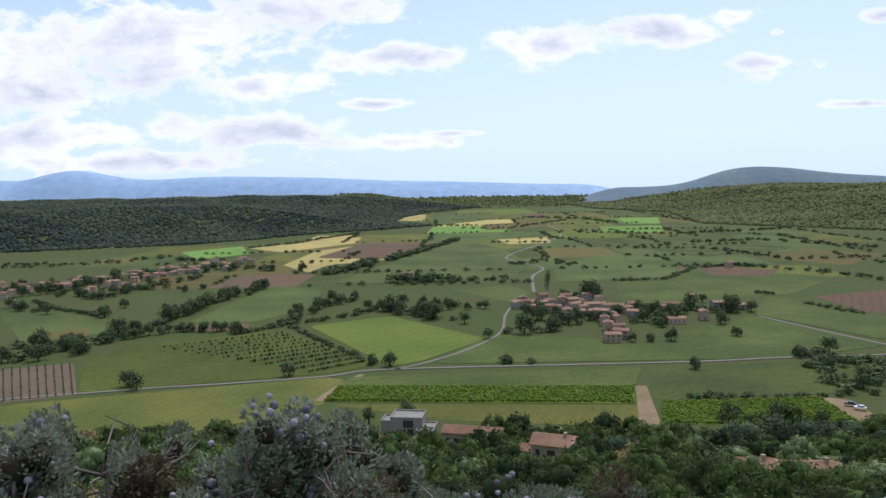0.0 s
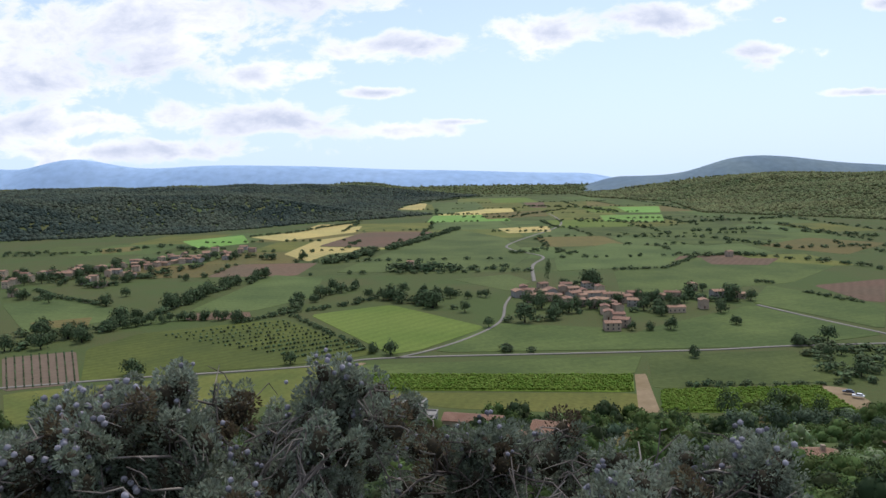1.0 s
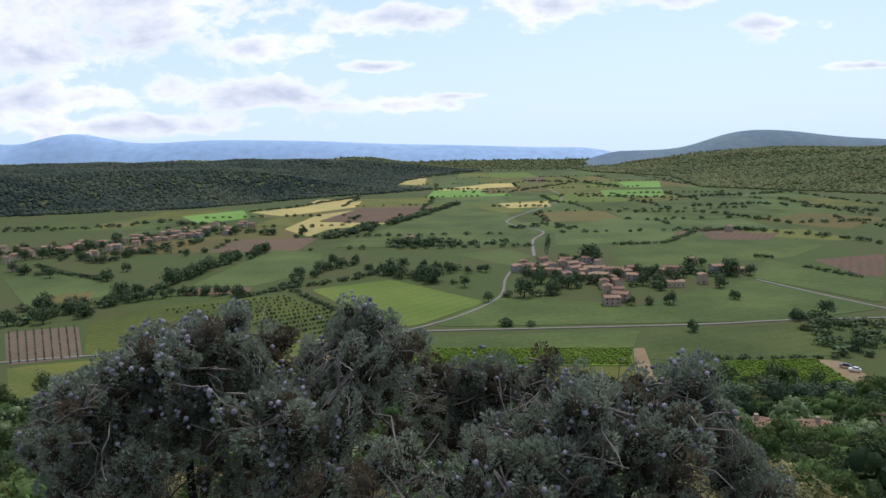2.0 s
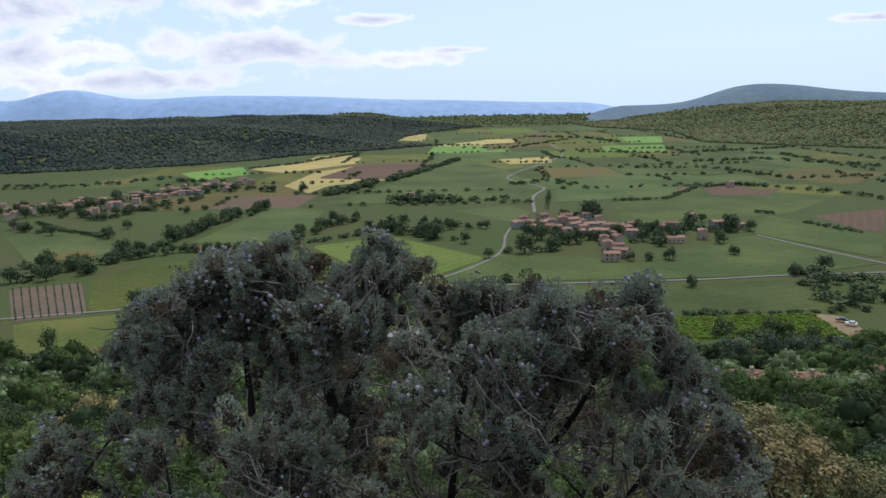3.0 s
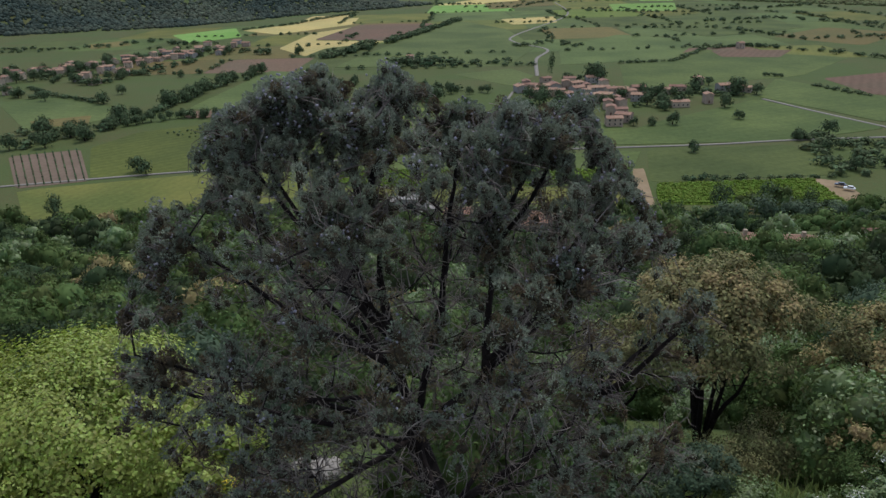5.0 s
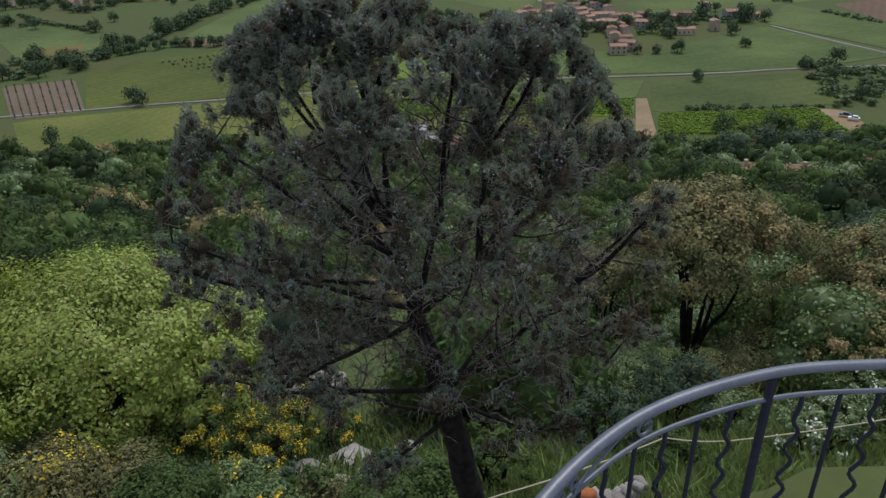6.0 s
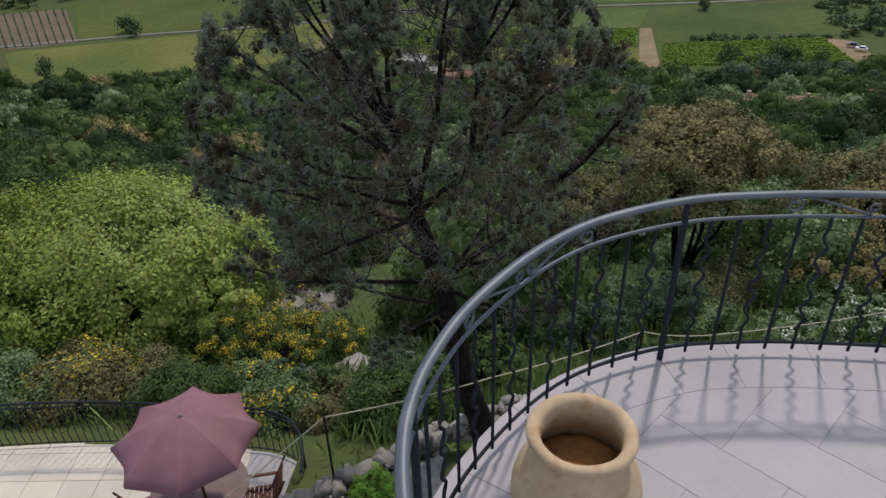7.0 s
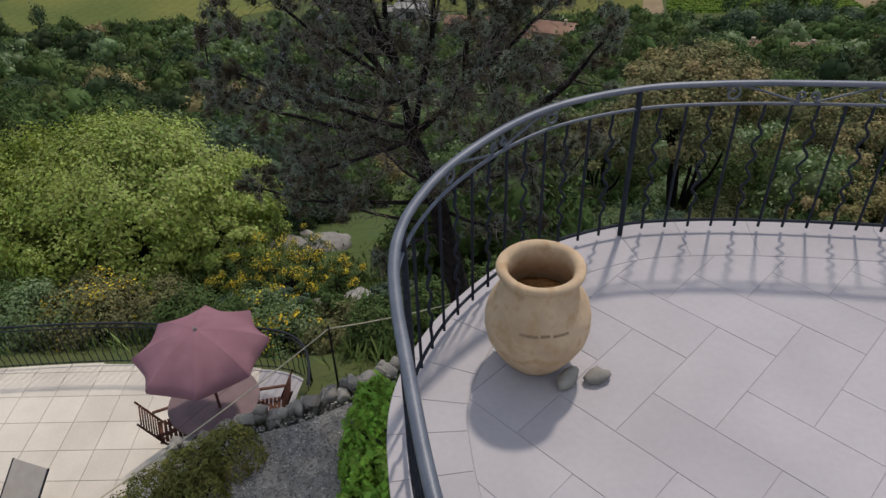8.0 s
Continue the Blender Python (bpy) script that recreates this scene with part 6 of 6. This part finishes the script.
def lower_railing():
    ob = empty("railing", pose(0, 0, 0), "dark wrought iron railing round the lower terrace", "railing")
    line = [p for p in LOW_LINE if p.y > 3.55 and p.x > -13]
    for z, r, nm, m in ((0.95, 0.018, "handrail", "iron"), (0.86, 0.010, "middle_rail", "iron"), (0.07, 0.010, "bottom_rail", "iron")):
        link(nm, tubes_mesh(nm, [tube([p + Vector((0, 0, LOW + z)) for p in line], [r] * len(line), 6)], M[m]), ob)
    wav = [(0.018 * math.sin(i / 20 * 6 * math.pi) * math.sin(i / 20 * math.pi), 0, 0.04 + 0.82 * i / 20) for i in range(21)]
    wavy = tubes_mesh("wavy_bar", [tube(wav, [0.008] * 21, 4)], M["iron"])
    straight = tubes_mesh("straight_bar", [tube([(0, 0, 0.03), (0, 0, 0.86)], (0.008, 0.008), 5)], M["iron"])
    run, k = 0.0, 0
    for a, b in zip(line, line[1:]):
        d = (b - a).length
        while run <= d:
            p = a.lerp(b, run / d)
            t = (b - a).normalized()
            bar = link("wavy_bar" if k % 2 else "straight_bar", wavy if k % 2 else straight, ob)
            bar.matrix_local = Matrix.Translation((p.x, p.y, LOW)) @ Matrix.Rotation(math.atan2(t.y, t.x), 4, "Z")
            run += 0.125; k += 1
        run -= d


lower_railing()


def parasol():
    ob = empty("parasol", pose(-1.99, 3.40, LOW), "dusty pink canvas parasol, open, over a round table", "parasol")
    n, rings = 8, 9
    R, h, top = 0.93, 0.35, 2.32
    lean = Matrix.Rotation(radians(5), 4, "X")
    for s in range(n):
        vs, fs = [], []
        m = 8
        for i in range(rings + 1):
            t = i / rings
            for j in range(m + 1):
                w = j / m
                a = 2 * math.pi * (s + w) / n + 0.2
                sag = 4 * w * (1 - w)
                r = R * t * (1 - 0.15 * sag * t ** 2)
                z = top - h * t ** 1.75 - 0.03 * sag * t - (0.0 if t < 1 else 0.0)
                vs.append((r * math.cos(a), r * math.sin(a), z))
        # hanging valance
        for j in range(m + 1):
            w = j / m
            a = 2 * math.pi * (s + w) / n + 0.2
            sag = 4 * w * (1 - w)
            r = R * (1 - 0.15 * sag)
            vs.append((r * math.cos(a), r * math.sin(a), top - h - 0.03 * sag - 0.05 - 0.05 * sag))
        for i in range(rings + 1):
            for j in range(m):
                q = i * (m + 1) + j
                fs.append((q, q + 1, q + m + 2, q + m + 1))
        p = link("canopy_panel", mesh_np("canopy_panel", vs, fs, M["canvas"], True), ob)
        a = 2 * math.pi * s / n + 0.2
        link("rib", tubes_mesh("rib", [tube([(0.04 * math.cos(a), 0.04 * math.sin(a), top - 0.05), (R * 0.98 * math.cos(a), R * 0.98 * math.sin(a), top - h - 0.02)], (0.008, 0.006), 5)], M["teak"]), ob)
        link("strut", tubes_mesh("strut", [tube([(0.03 * math.cos(a), 0.03 * math.sin(a), top - 0.62), (R * 0.5 * math.cos(a), R * 0.5 * math.sin(a), top - h * 0.38)], (0.007, 0.006), 5)], M["teak"]), ob)
    link("pole", tubes_mesh("pole", [tube([(0, 0, 0.02), (0, 0, top - 0.01)], (0.022, 0.020), 10)], M["teak"]), ob)
    v, f = lathe([(0.0, top + 0.05), (0.014, top + 0.045), (0.02, top + 0.02), (0.03, top), (0.0, top - 0.01)], 12)
    link("finial", mesh_np("finial", v, f, M["white_wall"], True), ob, "small pale finial")


parasol()


def garden_table():
    ob = empty("garden_table", pose(-2.12, 3.55, LOW, 0, 0, -35), "round mauve-brown garden table under the parasol", "table")
    for sg in (-1, 1):      # two half-round leaves that meet in a seam
        bm = bmesh.new()
        ring = [(0.0, -0.66), (0.0, 0.66)] + [(0.67 * math.sin(a), 0.67 * math.cos(a)) for a in [math.pi * i / 24 for i in range(1, 24)]]
        ring = [(sg * (x + 0.003), y) for x, y in ring]
        top = [bm.verts.new((x, y, 0.748)) for x, y in ring]
        bot = [bm.verts.new((x, y, 0.716)) for x, y in ring]
        bm.faces.new(top); bm.faces.new(bot[::-1])
        for i in range(len(ring)):
            j = (i + 1) % len(ring)
            bm.faces.new((top[i], bot[i], bot[j], top[j]))
        bmesh.ops.recalc_face_normals(bm, faces=bm.faces)
        part("table_leaf", bm, M["table_wood"], ob)
    for k in range(4):
        a = math.pi / 4 + k * math.pi / 2
        part("leg", boxed(0.42 * math.cos(a) - 0.03, 0.42 * math.cos(a) + 0.03, 0.42 * math.sin(a) - 0.03, 0.42 * math.sin(a) + 0.03, 0, 0.70, 0.005), M["teak"], ob)
    for s in (-1, 1):
        part("apron", boxed(-0.45, 0.45, s * 0.30 - 0.015, s * 0.30 + 0.015, 0.64, 0.712), M["teak"], ob)


garden_table()


def garden_chair(x, y, turn):
    """Folding slatted chair; the seat faces +y before the turn."""
    ob = empty("garden_chair", pose(x, y, LOW, 0, 0, turn), "dark teak folding chair with slatted seat and back", "chair", "chairs round the table")
    for i in range(7):
        part("seat_slat", boxed(-0.22, 0.22, -0.20 + i * 0.062, -0.152 + i * 0.062, 0.43, 0.45, 0.003), M["teak"], ob)
    for i in range(8):
        t = i / 7
        z, yy = 0.52 + 0.40 * t, -0.20 - 0.16 * t
        part("back_slat", boxed(-0.20, 0.20, yy - 0.009, yy + 0.009, z - 0.019, z + 0.019, 0.003), M["teak"], ob)
    for s in (-1, 1):
        link("back_post", tubes_mesh("back_post", [tube([(s * 0.225, 0.20, 0.0), (s * 0.225, -0.15, 0.42), (s * 0.225, -0.40, 0.98)], (0.018, 0.018, 0.016), 6)], M["teak"]), ob)
        link("leg", tubes_mesh("leg", [tube([(s * 0.205, -0.28, 0.0), (s * 0.205, 0.22, 0.44)], (0.016, 0.016), 6)], M["teak"]), ob)
        part("arm", boxed(s * 0.245 - 0.025, s * 0.245 + 0.025, -0.24, 0.20, 0.63, 0.655, 0.005), M["teak"], ob)
    part("stretcher", boxed(-0.20, 0.20, 0.12, 0.145, 0.08, 0.115), M["teak"], ob)


garden_chair(-2.72, 3.28, -66)
garden_chair(-1.32, 3.62, 100)


def lounger():
    ob = empty("sun_lounger", pose(-4.54, 1.83, LOW, 0, 0, 162), "grey sling sun lounger with a raised back", "lounger")
    for s in (-1, 1):
        link("side_rail", tubes_mesh("side_rail", [tube([(s * 0.30, 1.2, 0.32), (s * 0.30, -0.05, 0.32)], (0.016, 0.016), 6)], M["iron"]), ob)
        link("back_rail", tubes_mesh("back_rail", [tube([(s * 0.30, -0.05, 0.32), (s * 0.30, -0.62, 0.80)], (0.016, 0.016), 6)], M["iron"]), ob)
        for y in (1.05, 0.05):
            link("leg", tubes_mesh("leg", [tube([(s * 0.30, y, 0.32), (s * 0.32, y + 0.06, 0.0)], (0.014, 0.014), 6)], M["iron"]), ob)
    part("seat", boxed(-0.29, 0.29, -0.05, 1.18, 0.322, 0.330), M["sling"], ob)
    bk = part("backrest", boxed(-0.29, 0.29, 0, 0.74, -0.004, 0.004), M["sling"], ob)
    bk.matrix_local = pose(0, -0.05, 0.325) @ pose(0, 0, 0, 139.8, 0, 0)


lounger()


# ---- dry stone wall, gravel, hedge, rope ----
def dry_wall():
    ob = empty("stone_wall", pose(0, 0, 0), "low dry stone wall of pale limestone along the gravel", "wall")
    r = np.random.default_rng(31)
    protos = []
    for i in range(8):
        v, f = rough_ball(400 + i, 2, 0.10)
        turn = Matrix.Rotation(0.5 * i, 3, "X") @ Matrix.Rotation(0.9 * i, 3, "Y")
        v = np.clip(v, -0.58, 0.62) / 0.64
        v = v @ np.array(turn.to_3x3()) * (1 + 0.05 * np.sin(3 * v[:, :1] + i))
        protos.append(mesh_np("stone", v, f, M["stone"]))
    line = spline([(x, y, 0) for x, y in zip(WALL_X[1:9], WALL_Y[1:9])], 8)
    n = 0
    for layer in range(4):
        z = -4.79 - layer * 0.11
        run = r.random() * 0.2
        for a, b in zip(line, line[1:]):
            d = (b - a).length
            while run <= d and n < 297:
                p = a.lerp(b, run / d)
                w = 0.05 + 0.07 * r.random() ** 1.6
                t = (b - a).normalized()
                side = Vector((-t.y, t.x, 0)) * (0.04 + 0.05 * layer + 0.06 * r.standard_normal())
                s = link("stone", protos[r.integers(8)], ob)
                s.matrix_local = Matrix.Translation((p.x + side.x, p.y + side.y, z + 0.03 * r.standard_normal())) @ Matrix.Rotation(math.atan2(t.y, t.x) + 0.3 * r.standard_normal(), 4, "Z") @ Matrix.Rotation(0.25 * r.standard_normal(), 4, "Y") @ Matrix.Diagonal((w, 0.06 + 0.05 * r.random(), 0.045 + 0.04 * r.random(), 1))
                run += w * 1.55; n += 1
            run -= d


def gravel():
    r = np.random.default_rng(8)
    bm = bmesh.new()
    pts = [(-2.6, 0.6), (-1.7, 1.85), (-1.15, 2.3), (-0.5, 2.5), (0.4, 3.0), (1.3, 3.5), (1.35, 1.2), (1.3, -0.6), (0.9, -2.0), (-0.5, -3.2), (-2.0, -3.2)]
    f = bm.faces.new([bm.verts.new((*p, -4.80)) for p in pts]); f.normal_update()
    if f.normal.z < 0:
        f.normal_flip()
    e = bmesh.ops.extrude_face_region(bm, geom=[f])
    for v in e["geom"]:
        if isinstance(v, bmesh.types.BMVert):
            v.co.z -= 0.2
    bmesh.ops.recalc_face_normals(bm, faces=bm.faces)
    tagged(part("gravel_bed", bm, M["gravel"]), "grey gravel path under the terrace wall", "gravel", kind="structure")
    n = 7000
    x, y = -1.9 + 2.6 * r.random(n), 0.2 + 3.2 * r.random(n)
    keep = y < np.interp(x, WALL_X, WALL_Y) - 0.1
    P = [(a, b, -4.795, s, s * 0.8, s * 0.6, c) for a, b, s, c in zip(x[keep], y[keep], 0.008 + 0.012 * r.random(n)[keep], 6 * r.random(n)[keep])]
    tagged(scatter("gravel", [rough_ball(500 + i, 1, 0.15) for i in range(4)], P, M["stone_chip"]), "loose grey gravel chips", "gravel", kind="stuff")


gravel()


def mound(name, x, y, z, rx, ry, h, n, leaf, material, label, seed, category="bush", slim=0.55):
    """A dense low bush: leaves over a lumpy dome, with short stems inside."""
    r = np.random.default_rng(seed)
    ob = empty(name, pose(x, y, z), label, category)
    d = unit(r.standard_normal((n, 3))); d[:, 2] = np.abs(d[:, 2])
    lump = 1 + 0.13 * np.sin(6 * d[:, :1] + seed) * np.sin(5 * d[:, 1:2] - seed) + 0.07 * np.sin(13 * d[:, :1] + 9 * d[:, 2:3])
    pos = d * np.array((rx, ry, h)) * lump * (1 - 0.28 * r.random((n, 1)) ** 2)
    v, f = quads_at(pos, unit(d + 0.7 * r.standard_normal((n, 3)) + np.array((0, 0, 0.3))), leaf, r, slim)
    link("foliage", mesh_np("foliage", v, f, material), ob)
    for i in range(5):
        a = i * 1.26
        link("stem", tubes_mesh("stem", [tube([(0.02 * math.cos(a), 0.02 * math.sin(a), -0.05), (rx * 0.5 * math.cos(a), ry * 0.5 * math.sin(a), h * 0.7)], (0.012, 0.006), 5)], M["bark"]), ob)
    return ob


for i, (x, y, rx, ry, h) in enumerate(((-1.30, 1.95, 0.42, 0.40, 0.50), (-1.72, 1.72, 0.42, 0.38, 0.42), (-2.05, 1.38, 0.42, 0.40, 0.42), (-2.35, 0.95, 0.45, 0.40, 0.40), (-1.55, 1.35, 0.36, 0.36, 0.40))):
    mound("hedge_bush", x, y, -4.82, rx, ry, h, 2600, 0.020, M["hedge_leaf"], "low clipped olive green hedge bush beside the gravel", 600 + i)
for i, (x, y, rx, ry, h) in enumerate(((0.48, 2.72, 0.34, 0.34, 0.50), (0.52, 2.1, 0.46, 0.40, 0.72), (0.50, 1.45, 0.36, 0.42, 0.60), (0.78, 0.9, 0.42, 0.42, 0.75), (0.22, 0.95, 0.26, 0.28, 0.42), (0.30, 1.75, 0.22, 0.22, 0.35))):
    mound("garden_bush", x, y, -4.82, rx, ry, h, 1100, 0.055, M["fresh_bush"], "bright green leafy bush growing beside the gravel", 620 + i)


def rope_line():
    ob = empty("rope_line", pose(0, 0, 0), "pale rope on thin stakes above the wall", "rope")
    nodes = [(-4.4, -1.6, -3.95), (-2.24, 0.72, -3.84), (-0.13, 3.2, -3.78), (1.96, 4.0, -3.93), (4.25, 5.2, -4.2), (5.44, 5.5, -4.54), (9.0, 6.4, -4.8)]
    pts = []
    for a, b in zip(nodes, nodes[1:]):
        for i in range(8):
            t = i / 8
            p = Vector(a).lerp(Vector(b), t)
            p.z -= 0.05 * 4 * t * (1 - t)
            pts.append(p)
    pts.append(Vector(nodes[-1]))
    link("rope", tubes_mesh("rope", [tube(pts, [0.009] * len(pts), 6)], M["rope"]), ob)
    for x, y, z in (nodes[2], nodes[4]):
        link("stake", tubes_mesh("stake", [tube([(x, y, min(-4.9, ground_z(x, y)) - 0.1), (x, y, z + 0.05)], (0.016, 0.014), 6)], M["bark"]), ob)


rope_line()
broken = stone_at("broken_tile", 3.15, 4.62, -4.62, (0.13, 0.10, 0.08), 812, "broken orange terracotta piece on the stone wall", "rubble", turn=25)
broken.data.materials[0] = M["orange_clay"]
# pale broken limestone showing through the scrub
for i in range(30):
    cx, cy, sp = ((-4.8, 17.4, 1.5), (-1.3, 10.6, 0.9), (-0.6, 8.6, 0.8))[i % 3]
    x, y, q = cx + sp * rng.normal(), cy + 0.7 * sp * rng.normal(), 0.16 + 0.3 * rng.random()
    stone_at("rock", x, y, ground_z(x, y) + 0.05 * q, (q, q * 0.7, q * 0.42), 740 + i, "pale limestone rock lying on the slope", "rock", turn=51 * i)
for i, (x, y, s) in enumerate(((-1.0, 8.4, 0.8), (-0.3, 9.0, 0.7), (-1.9, 9.3, 0.75), (-0.9, 10.2, 0.9), (-4.7, 16.4, 1.7), (-3.2, 17.0, 1.4), (-5.9, 15.9, 1.2), (-1.6, 9.6, 0.4), (-2.4, 10.4, 0.35), (3.3, 6.6, 0.28), (3.8, 7.0, 0.25), (2.9, 6.3, 0.25), (-3.8, 7.2, 0.35))):
    stone_at("rock", x, y, ground_z(x, y) + 0.04 * s, (0.8 * s, s * 0.55, s * 0.26), 700 + i, "pale limestone rock lying on the slope", "rock", turn=37 * i)


# ---- villas on the lower slope ----
def white_villa():
    x, y = -13.5, 252.0
    ob = empty("villa", pose(x, y, ground_z(x, y), 0, 0, -8), "modern pale grey flat-roofed villa with large dark windows", "house")
    def block(name, x0, x1, y0, y1, h):
        b = part(name, boxed(x0, x1, y0, y1, -1.5, h), M["white_wall"], ob)
        for a in ((x0 - .1, x1 + .1, y0 - .1, y0 + .3), (x0 - .1, x1 + .1, y1 - .3, y1 + .1), (x0 - .1, x0 + .3, y0 + .3, y1 - .3), (x1 - .3, x1 + .1, y0 + .3, y1 - .3)):
            part("parapet", boxed(*a, h, h + 0.55), M["white_wall"], b)
    block("main_block", -5.0, 6.5, -4, 5, 6.6)
    block("west_block", -8.6, -5.01, -3, 4, 5.0)
    block("east_wing", 5.0, 11.0, -8.0, -4.01, 3.4)
    block("east_wing", 6.51, 11.0, -4, 2, 3.4)
    for z in (0.3, 3.4):
        w = part("window", boxed(-0.4, 3.2, -4.08, -3.98, z, z + 2.6), M["glass_dark"], ob)
        for k in range(4):
            part("mullion", boxed(-0.42 + 1.2 * k, -0.34 + 1.2 * k, -4.14, -4.09, z, z + 2.6), M["white_wall"], w)
    for k in range(3):
        part("window", boxed(10.95, 11.08, -7.2 + 2.6 * k, -5.8 + 2.6 * k, 0.6, 2.4), M["glass_dark"], ob)
    part("patio", boxed(-9.5, 5.0, -9.0, -4.1, -1.5, 0.05), M["gravel"], ob)


white_villa()


def tiled_house(x, y, turn, blocks, label):
    ob = empty("house", pose(x, y, ground_z(x, y), 0, 0, turn), label, "house")
    for bx, by, w, d, h in blocks:
        rise = d * 0.17
        bm = boxed(bx - w / 2, bx + w / 2, by - d / 2, by + d / 2, -1.5, h)
        for s in (-1, 1):
            bm.faces.new([bm.verts.new(p) for p in ((bx + s * w / 2, by - d / 2, h), (bx + s * w / 2, by + d / 2, h), (bx + s * w / 2, by, h + rise))])
        part("wall", bm, M["wall_far"], ob)
        rf = part("roof", gable(bmesh.new(), w, d, rise, 0.45), M["roof"], ob)
        rf.location = (bx, by, h)
        # rows of round tiles
        ridge = []
        ang = math.atan2(rise, d / 2)
        for k in range(int((w + 0.8) / 0.42)):
            xx = -w / 2 - 0.35 + k * 0.42
            for s in (-1, 1):
                ridge.append(tube([(xx, s * (d / 2 + 0.44), 0.27), (xx, 0, rise + 0.27)], (0.11, 0.11), 6))
        tagged(link("tiles", tubes_mesh("tiles", ridge, M["roof"]), rf), kind="stuff")
        part("chimney", boxed(w * 0.25, w * 0.25 + 0.7, -0.35, 0.35, rise * 0.4, rise + 1.1), M["wall_far"], rf)
        n = max(2, int(w // 3))
        for k in range(n):
            px = bx - w / 2 + (k + 0.5) * w / n
            for fl in range(2 if h > 4.5 else 1):
                big = (k == 1)
                wn_ = part("door" if big and fl == 0 else "window", boxed(px - (0.9 if big else 0.5), px + (0.9 if big else 0.5), by - d / 2 - 0.07, by - d / 2 + 0.02, (0.1 if big and fl == 0 else 1.0) + 2.8 * fl, 2.3 + 2.8 * fl), M["glass_dark"], ob)
                part("lintel", boxed(px - 1.0, px + 1.0, by - d / 2 - 0.10, by - d / 2 + 0.01, 2.32 + 2.8 * fl, 2.5 + 2.8 * fl), M["white_wall"], wn_)


tiled_house(10.0, 240.0, -14, ((0, 0, 20, 8, 3.8),), "long low house with a terracotta tile roof")
tiled_house(27.5, 163.0, -20, ((-1.5, 0, 9.2, 7.5, 6.0), (6.8, -1.2, 7.4, 6.5, 3.8), (-7.8, 0.5, 3.4, 4.4, 3.4)), "pink rendered house with stepped terracotta roofs")
tiled_house(60.5, 127.0, -4, ((-5, 0, 10, 6, 2.7), (5.8, -0.5, 10, 6, 2.4)), "low farmhouse with a terracotta roof among trees")
tiled_house(84.0, 122.0, -4, ((0, 0, 9, 6, 2.5),), "low tiled house half hidden by trees")


def car(x, y, turn, paint, label):
    ob = empty("car", pose(x, y, VALLEY + 0.6, 0, 0, turn), label, "car")
    bm = boxed(-0.88, 0.88, -2.1, 2.1, 0.35, 0.95, 0.15)
    part("body", bm, paint, ob)
    bm = boxed(-0.76, 0.76, -1.5, 0.9, 0.95, 1.45, 0.18)
    part("cabin", bm, M["glass_dark"], ob)
    part("roof", boxed(-0.66, 0.66, -1.2, 0.5, 1.44, 1.49), paint, ob)
    for sx in (-0.8, 0.8):
        for sy in (-1.3, 1.3):
            link("wheel", tubes_mesh("wheel", [tube([(sx - 0.1, sy, 0.33), (sx + 0.1, sy, 0.33)], (0.33, 0.33), 12)], M["rubber"]), ob)


car(*CARS[0], 60, M["dark_paint"], "dark car parked on the earth track")
car(*CARS[1], 60, M["white_paint"], "white car parked on the earth track")
lay_terrace_tiles()
lay_lower_tiles()
dry_wall()
